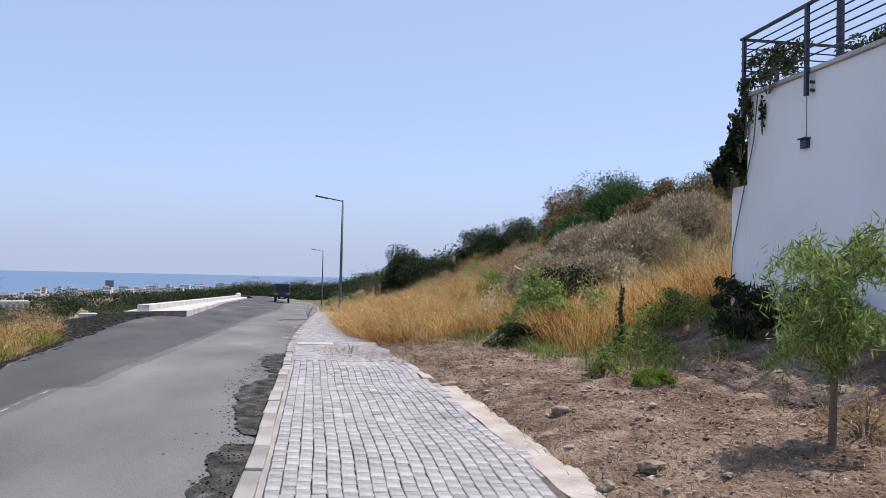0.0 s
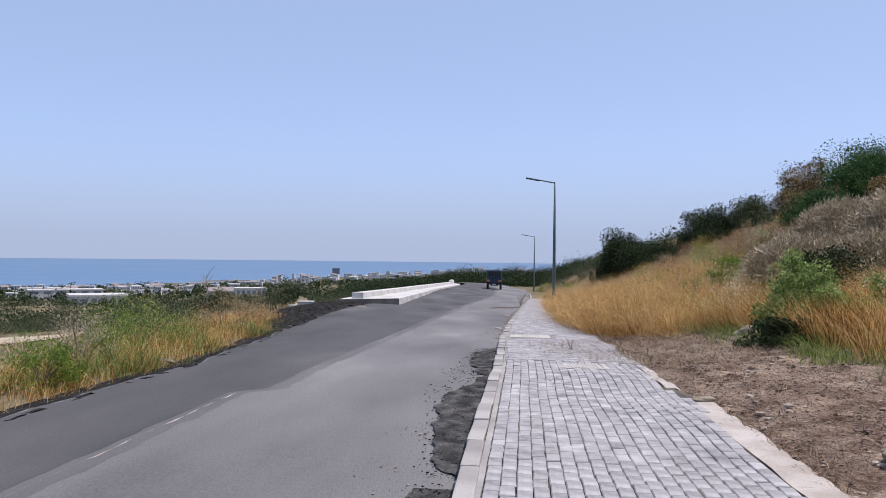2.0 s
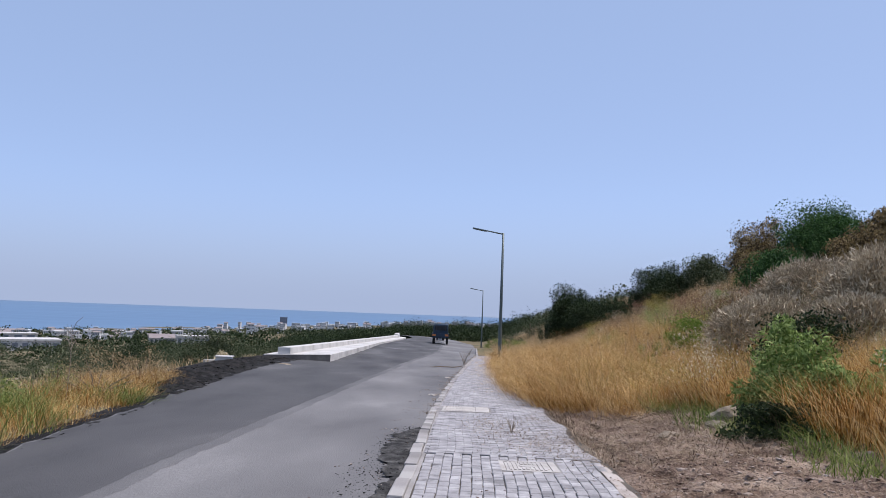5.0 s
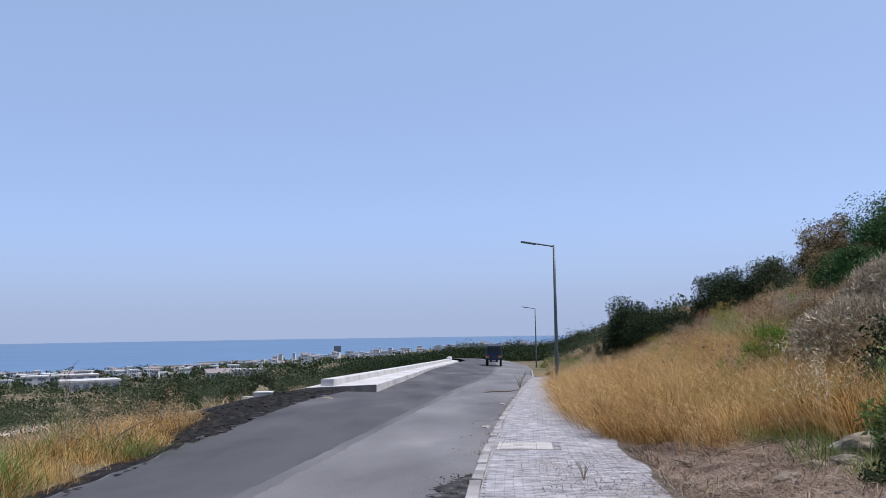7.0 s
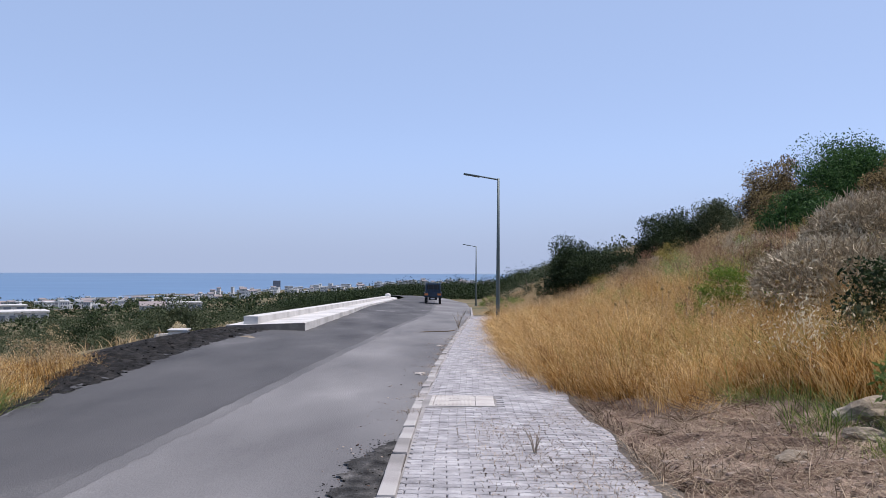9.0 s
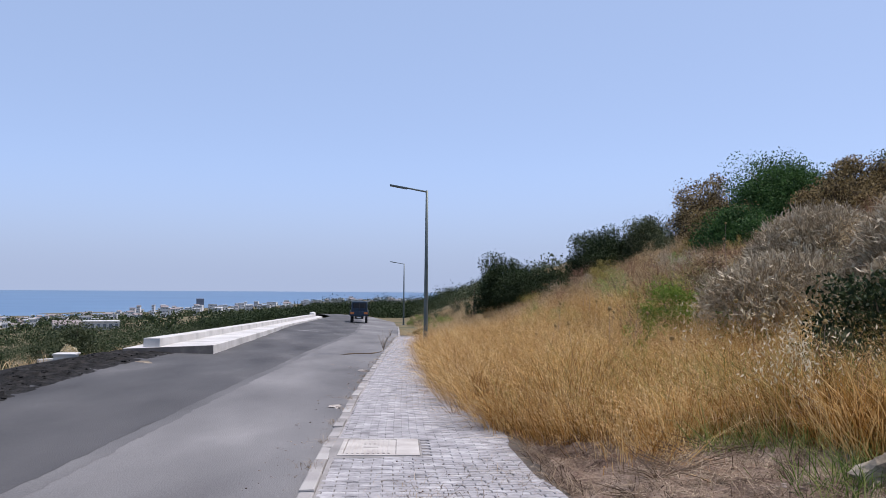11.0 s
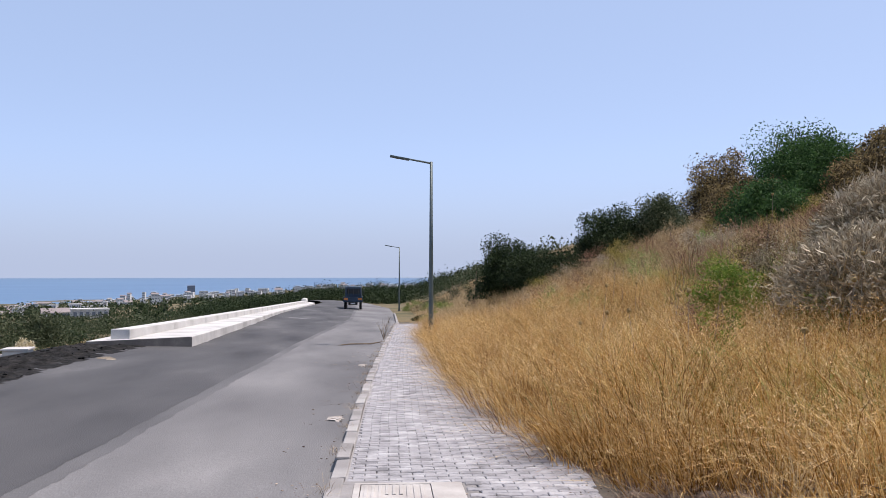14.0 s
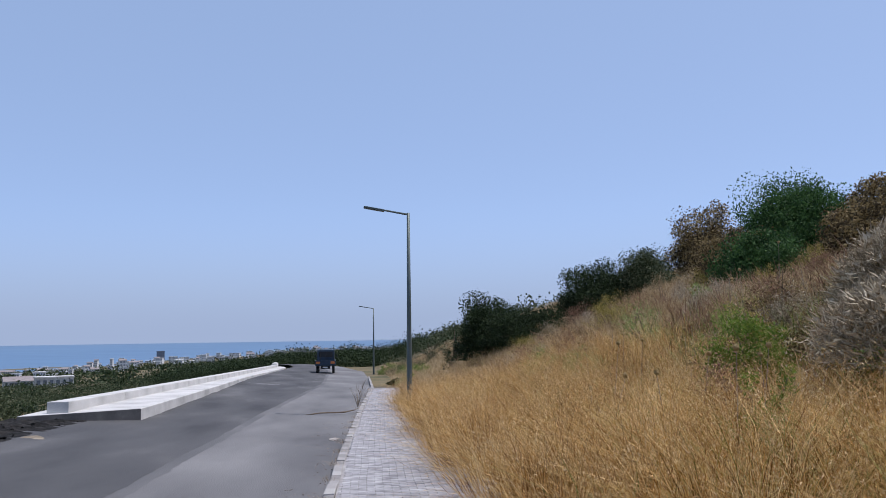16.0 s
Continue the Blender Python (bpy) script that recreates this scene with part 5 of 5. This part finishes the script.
vent = thing("wall_vent", "small dark metal vent with a hood on the wall", "vent", (WX, 12.1, 3.35))
box(bm := bmesh.new(), (-0.1, -0.1, -0.09), (0.0, 0.1, 0.09), 0.008)
part("body", bm, M_STEEL, vent)
box(bm := bmesh.new(), (-0.15, -0.13, 0.093), (0.0, 0.13, 0.12), 0.006)
part("hood", bm, M_STEEL, vent)
for i in range(3):
    box(bm := bmesh.new(), (-0.112, -0.08, -0.06 + i * 0.045), (-0.1005, 0.08, -0.045 + i * 0.045))
    part("slat", bm, M_POST, vent)
tube(bm := bmesh.new(), [(-0.006, 0.02, 0.12), (-0.006, 0.03, 1.4)], [0.006, 0.006], 6)
part("conduit", bm, M_POST, vent)
vent.scale = (0.66, 0.66, 0.66)
t = thing("wall_cable", "thin grey cable hanging down the wall", "cable", (0, 0, 0))
tube(bm := bmesh.new(), [(WX - 0.1, 13.2, 4.25), (WX - 0.04, 13.4, 3.6), (WX - 0.03, 13.68, 2.9), (WX - 0.03, 14.0, 2.0), (WX - 0.03, 14.05, 1.3)], [0.009] * 5, 6)
part("cable", bm, M_POST, t)


def climber(label, at, size, n, seed, material, leaf=0.1):
    return shrub("climbing_vine", label, at, size, leaf, n, material, seed, 30, True, "vine", 0.3, 0.6, 0.5, M_BARK, False)


climber("dark green climbing vine spilling over the wall corner", (WX - 0.02, 14.1, 2.9), (0.7, 0.7, 0.95), 900, 120, M_DARKLEAF, 0.13)
climber("dark green vine hanging along the wall's edge", (WX - 0.03, 13.8, 3.4), (0.4, 0.45, 0.8), 420, 127, M_DARKLEAF, 0.12)
climber("vine climbing along the railing", (WX - 0.05, 13.0, 4.3), (0.35, 1.9, 0.75), 1500, 121, M_OLIVE, 0.07)
climber("vine trailing over the wall's edge", (WX - 0.06, 13.6, 3.75), (0.3, 0.45, 0.9), 420, 122, M_OLIVE, 0.07)
climber("thin strand of vine hanging on the wall", (WX - 0.05, 13.15, 3.72), (0.12, 0.14, 0.62), 120, 123, M_DARKLEAF, 0.06)
shrub("terrace_shrub", "bushy green shrub behind the railing", (8.0, 11.7, 4.2), (1.4, 1.5, 1.1), 0.08, 3800, M_OLIVE, 124, 34, category="shrub")
shrub("terrace_shrub", "dark green shrub behind the railing", (8.2, 12.6, 4.2), (1.2, 1.2, 0.6), 0.07, 2600, M_DARKLEAF, 125, 34, category="shrub")


# young drooping tree in front of the wall
def young_tree(x, y):
    z = lz(x, y)
    t = thing("young_tree", "young feathery tree with drooping pale-green foliage", "tree", (x, y, z))
    tube(bm := bmesh.new(), [(0, 0, -0.1), (0.01, 0, 0.4), (0.05, 0.02, 0.9), (0.02, 0.0, 1.35)], [0.03, 0.026, 0.018, 0.008], 8)
    part("trunk", bm, M_BARK, t)
    rng = np.random.default_rng(77)
    C = []
    bm = bmesh.new()
    for i in range(34):
        h = rng.uniform(0.45, 1.4)
        a = rng.uniform(0, 6.28)
        l = rng.uniform(0.3, 0.62) * (1.1 - 0.35 * (h - 0.45))
        p0 = np.array([0.03, 0.0, h])
        p1 = p0 + (math.cos(a) * l * 0.6, math.sin(a) * l * 0.6, l * 0.55)
        p2 = p1 + (math.cos(a) * l * 0.4, math.sin(a) * l * 0.4, -l * 0.35)
        tube(bm, [p0, p1, p2], [0.008, 0.005, 0.002], 4)
        n = 260
        u = rng.random((n, 1))
        C.append(np.where(u < 0.45, p0 + (p1 - p0) * u / 0.45, p1 + (p2 - p1) * (u - 0.45) / 0.55) + rng.normal(0, 0.05, (n, 3)) - (0, 0, 0.04))
    part("branch_frame", bm, M_BARK, t)
    V, F = leaf_quads(np.concatenate(C), 0.08, rng, aspect=0.15, droop=0.9)
    part("foliage", mesh_np("foliage", V, F, M_LEAFY), None, t)


young_tree(4.15, 7.35)
bush("leafy_bush", "low weeds round the young tree", 4.6, 7.6, (0.9, 0.7, 0.4), 0.05, 1400, M_STRAW2, 130, 24, category="bush", aspect=0.15)


# ---------------- small lorry far down the road ----------------
def lorry():
    t = thing("flatbed_lorry", "small dark blue double-cab flatbed lorry on the road", "lorry", (-3.1, 90.0, float(road_z(-3.1, 90))), 2)
    blue = surface("blue_lorry_paint", [(0.006, 0.02, 0.042), (0.009, 0.028, 0.055), (0.014, 0.038, 0.07)], 2, 0.4, 30, 0.05, 0.002)
    glass = surface("dark_glass", [(0.02, 0.025, 0.03), (0.03, 0.035, 0.04)], 1, 0.08, 20, 0)
    rubber = surface("tyre_rubber", [(0.012, 0.012, 0.012), (0.022, 0.022, 0.022)], 5, 0.8, 40, 0.2, 0.004)
    amber = surface("orange_reflector", [(0.45, 0.14, 0.03), (0.55, 0.18, 0.04)], 4, 0.4, 30, 0)
    white = surface("pale_panel", [(0.5, 0.5, 0.5), (0.6, 0.6, 0.6)], 3, 0.5, 30, 0)
    bm = bmesh.new()
    box(bm, (-0.8, 1.5, 0.55), (0.8, 3.9, 1.98), 0.09)
    for v in bm.verts:
        if v.co.z > 1.3:
            v.co.x *= 0.93
            v.co.y -= 0.25 if v.co.y > 3 else 0
    part("cab", bm, blue, t)
    for x0, x1, y, z0, z1 in ((-0.6, 0.6, 1.49, 1.35, 1.8), (-0.62, 0.62, 3.72, 1.3, 1.8)):
        box(bm := bmesh.new(), (x0, y - 0.012, z0), (x1, y + 0.012, z1), 0.008)
        part("window", bm, glass, t)
    for sx in (-1, 1):
        for y0, y1 in ((1.75, 2.45), (2.6, 3.35)):
            box(bm := bmesh.new(), (sx * 0.775 - 0.012, y0, 1.32), (sx * 0.775 + 0.012, y1, 1.76), 0.008)
            part("side_window", bm, glass, t)
        box(bm := bmesh.new(), (sx * 0.95 - 0.06, 3.3, 1.3), (sx * 0.95 + 0.06, 3.4, 1.55), 0.02)
        part("mirror", bm, rubber, t)
        box(bm := bmesh.new(), (sx * 0.62 - 0.17, -1.325, 0.86), (sx * 0.62 + 0.17, -1.3, 1.04), 0.008)
        part("reflector_panel", bm, amber, t, "orange reflector panel")
        box(bm := bmesh.new(), (sx * 0.85 - 0.02, -1.25, 0.75), (sx * 0.85 + 0.02, 1.4, 1.12), 0.01)
        part("dropside", bm, blue, t)
    box(bm := bmesh.new(), (-0.86, -1.25, 0.68), (0.86, 1.45, 0.745), 0.01)
    part("flatbed", bm, blue, t)
    box(bm := bmesh.new(), (-0.86, -1.295, 0.72), (0.86, -1.255, 1.12), 0.01)
    part("tailboard", bm, blue, t)
    box(bm := bmesh.new(), (-0.4, -1.2, 0.42), (0.4, 3.7, 0.66), 0.02)
    part("chassis", bm, rubber, t)
    box(bm := bmesh.new(), (-0.2, -1.3, 0.5), (0.2, -1.28, 0.6))
    part("number_plate", bm, white, t)
    for sx in (-0.45, 0, 0.45):
        tube(bm := bmesh.new(), [(sx, 1.42, 1.1), (sx, 1.42, 2.02)], [0.02, 0.02], 6)
        part("rack_bar", bm, rubber, t)
    for sx in (-0.68, 0.68):
        for y in (-0.45, 3.0):
            tube(bm := bmesh.new(), [(sx - 0.11, y, 0.33), (sx - 0.09, y, 0.33), (sx + 0.09, y, 0.33), (sx + 0.11, y, 0.33)], [0.29, 0.33, 0.33, 0.29], 20)
            w = part("wheel", bm, rubber, t)
            tube(bm := bmesh.new(), [(sx - 0.115, y, 0.33), (sx + 0.115, y, 0.33)], [0.17, 0.17], 14)
            part("rim", bm, white, w)


lorry()


# ---------------- woods, plain and town ----------------
def woods(name, label, x, y, h, w, n_leaf, leaf, material, seed, stems=True):
    """Many far trees or bushes joined: each an uneven heap of leaf clumps on a short stem."""
    rng = np.random.default_rng(seed)
    n = len(x)
    z = land(x, y)
    k = 9
    cl = rng.normal(size=(n, k, 3))
    cl /= np.linalg.norm(cl, axis=2, keepdims=True)
    cl *= rng.uniform(0.5, 1, (n, k, 1))
    cl[:, :, 2] = np.abs(cl[:, :, 2])
    cl = cl * np.stack([w * 0.5, w * 0.5, h * 0.8], 1)[:, None]
    pick = rng.integers(0, k, (n, n_leaf))
    base = np.take_along_axis(cl, pick[:, :, None], 1)
    off = rng.normal(0, 0.17, (n, n_leaf, 3)) * np.stack([w, w, h], 1)[:, None]
    C = base + off
    C[:, :, 2] = np.abs(C[:, :, 2])
    C = C + np.stack([x, y, z], 1)[:, None]
    size = np.repeat(leaf * w, n_leaf)
    V, F = leaf_quads(C.reshape(-1, 3), size, rng, aspect=0.6)
    return tagged(new(name, mesh_np(name, V, F, material)), label, "trees", kind="stuff")


W = np.random.default_rng(9)


def polar(n, a0, a1, r0, r1, p=1.0):
    a, r = np.radians(W.uniform(a0, a1, n)), r0 + (r1 - r0) * W.random(n) ** p
    return -np.sin(a) * r, 10 + np.cos(a) * r


# dark row of trees behind the bend
x, y = W.uniform(-36, 30, 420), W.uniform(142, 190, 420)
k = x < np.interp(y, [150, 200], [26, 30])
road_c = (kerb_x(y) + left_x(y)) / 2
k &= (np.abs(x - road_c) > 6) | (y > 150)
woods("far_trees", "dark green row of trees behind the road bend", x[k], y[k], W.uniform(2.0, 3.3, k.sum()), W.uniform(3.6, 6.0, k.sum()), 520, 0.055, M_DARKLEAF, 1)
x, y = W.uniform(4, 60, 90), W.uniform(96, 160, 90)
woods("far_trees", "olive scrub on the far hillside", x, y, W.uniform(1.5, 3, 90), W.uniform(2.5, 5, 90), 220, 0.08, M_OLIVE, 2)
# scrub and orchards on the plain
for i, (n, r0, r1, h, w, nl, m) in enumerate(((170, 32, 70, 0.9, 1.8, 700, M_OLIVE), (220, 60, 130, 1.4, 2.8, 560, M_OLIVE), (190, 45, 180, 1.4, 3.0, 560, M_DARKLEAF), (480, 130, 420, 2.8, 5.0, 110, M_OLIVE), (420, 150, 450, 3.2, 5.5, 110, M_DARKLEAF), (800, 380, 1000, 5, 11, 50, M_DARKLEAF), (500, 500, 1150, 6, 13, 40, M_OLIVE))):
    x, y = polar(n, 8 if r1 < 200 else -3, 66, r0, r1, 0.8)
    k = (x < left_x(np.minimum(y, 130)) - 9) | (y > 205)
    k &= ~((x < -21) & (x > -50) & (y > 36) & (y < 58))
    x, y = x[k], y[k]
    woods("scrub", "olive trees and scrub on the plain", x, y, W.uniform(0.6, 1.3, len(x)) * h, W.uniform(0.6, 1.3, len(x)) * w, nl, 0.042 if r1 < 200 else 0.1 if r1 < 500 else 0.16, m, 3 + i)

M_HOUSE = surface("town_render", [(0.24, 0.25, 0.27), (0.40, 0.41, 0.43), (0.62, 0.62, 0.62)], 0.01, 0.9, 1, 0, island=True, spread=0.8)
M_TILE = surface("town_roofs", [(0.22, 0.19, 0.19), (0.32, 0.28, 0.27), (0.46, 0.44, 0.43)], 0.01, 0.9, 1, 0, island=True, spread=0.8)
M_PANE = surface("town_windows", [(0.10, 0.12, 0.15), (0.16, 0.18, 0.22)], 0.05, 0.3, 1, 0)


def building(name, label, x, y, w, d, h, rz, floors, bays, roof="flat", wall=None, group="town buildings"):
    z = float(land(x, y))
    t = thing(name, label, "building", (x, y, z), rz, group)
    box(bm := bmesh.new(), (-w / 2, -d / 2, -6), (w / 2, d / 2, h))
    part("wall", bm, wall or M_HOUSE, t)
    bm = bmesh.new()
    if roof == "gable":
        vs = [bm.verts.new(p) for p in ((-w / 2 - 0.4, -d / 2 - 0.4, h), (w / 2 + 0.4, -d / 2 - 0.4, h), (w / 2 + 0.4, d / 2 + 0.4, h), (-w / 2 - 0.4, d / 2 + 0.4, h), (-w / 2 - 0.4, 0, h + d * 0.25), (w / 2 + 0.4, 0, h + d * 0.25))]
        for f in ((0, 1, 5, 4), (2, 3, 4, 5), (1, 2, 5), (3, 0, 4), (3, 2, 1, 0)):
            bm.faces.new([vs[i] for i in f])
    else:
        box(bm, (-w / 2 - 0.3, -d / 2 - 0.3, h + 0.02), (w / 2 + 0.3, d / 2 + 0.3, h + 0.6))
    part("roof", bm, M_TILE if roof == "gable" else (wall or M_HOUSE), t)
    fh = h / floors
    pane = bm_mesh("window", box(bmesh.new(), (-w / bays * 0.28, -0.1, 0), (w / bays * 0.28, 0.05, fh * 0.5)), M_PANE)
    for f in range(floors):
        for b in range(bays):
            ob = part("window", pane, None, t)
            ob.location = (-w / 2 + (b + 0.5) * w / bays, -d / 2 - 0.02, f * fh + fh * 0.3)


def town():
    rng = random.Random(12)
    for i in range(300):
        a = rng.uniform(-3, 40)
        k = float(np.interp(a, [-20, 2, 14, 25, 40, 70], [0.3, 0.42, 0.68, 0.92, 1.05, 1.1]))
        r = rng.uniform(520, 985) / k
        x, y = -math.sin(math.radians(a)) * r, 10 + math.cos(math.radians(a)) * r
        s = rng.uniform(0.7, 1.3) * (1.05 if r > 1200 else 0.62)
        fl = rng.choice((1, 2, 2, 3, 3, 4)) if a < 18 else rng.choice((1, 1, 2, 2))
        building("town_building", "pale rendered town building far below", x, y, rng.uniform(5, 12) * s, rng.uniform(5, 9) * s, fl * 2.6, math.degrees(math.radians(a)) + rng.uniform(-25, 25), fl, rng.randint(3, 5), rng.choice(("flat", "flat", "flat", "gable")))


town()
grey = surface("tower_grey", [(0.16, 0.18, 0.22), (0.22, 0.24, 0.28)], 0.02, 0.8, 1, 0)
building("tower_block", "tall dark grey tower block in the town", -348, 1458, 13, 13, 17.5, 13, 6, 4, wall=grey)
for a, r, w, d, h, fl, lab in ((29.5, 300, 18, 12, 3.6, 1, "long white warehouse on the plain"), (31.2, 470, 36, 10, 5, 2, "long white terraced building on the plain"), (21.5, 430, 12, 8, 3.5, 1, "low white house with a tiled roof on the plain"), (19.5, 400, 15, 8, 4, 1, "low sandy-coloured building on the plain"), (37.5, 560, 24, 12, 6, 2, "white hotel building on the plain"), (31.0, 640, 30, 12, 5, 2, "white terraced building on the plain"), (41.0, 420, 26, 12, 4, 1, "white shed on the plain")):
    building("plain_building", lab, -math.sin(math.radians(a)) * r, 10 + math.cos(math.radians(a)) * r, w, d, h, a + 6, fl, 6, "gable" if "tiled" in lab else "flat", wall=M_CONC, group="")

# ---------------- paving blocks ----------------
lay_pavers(6.6, 9.75, False, True)
lay_pavers(0.6, 6.6, False, False)
lay_pavers(9.75, 15.9, False, False)
lay_pavers(15.9, 58.0, True, False)
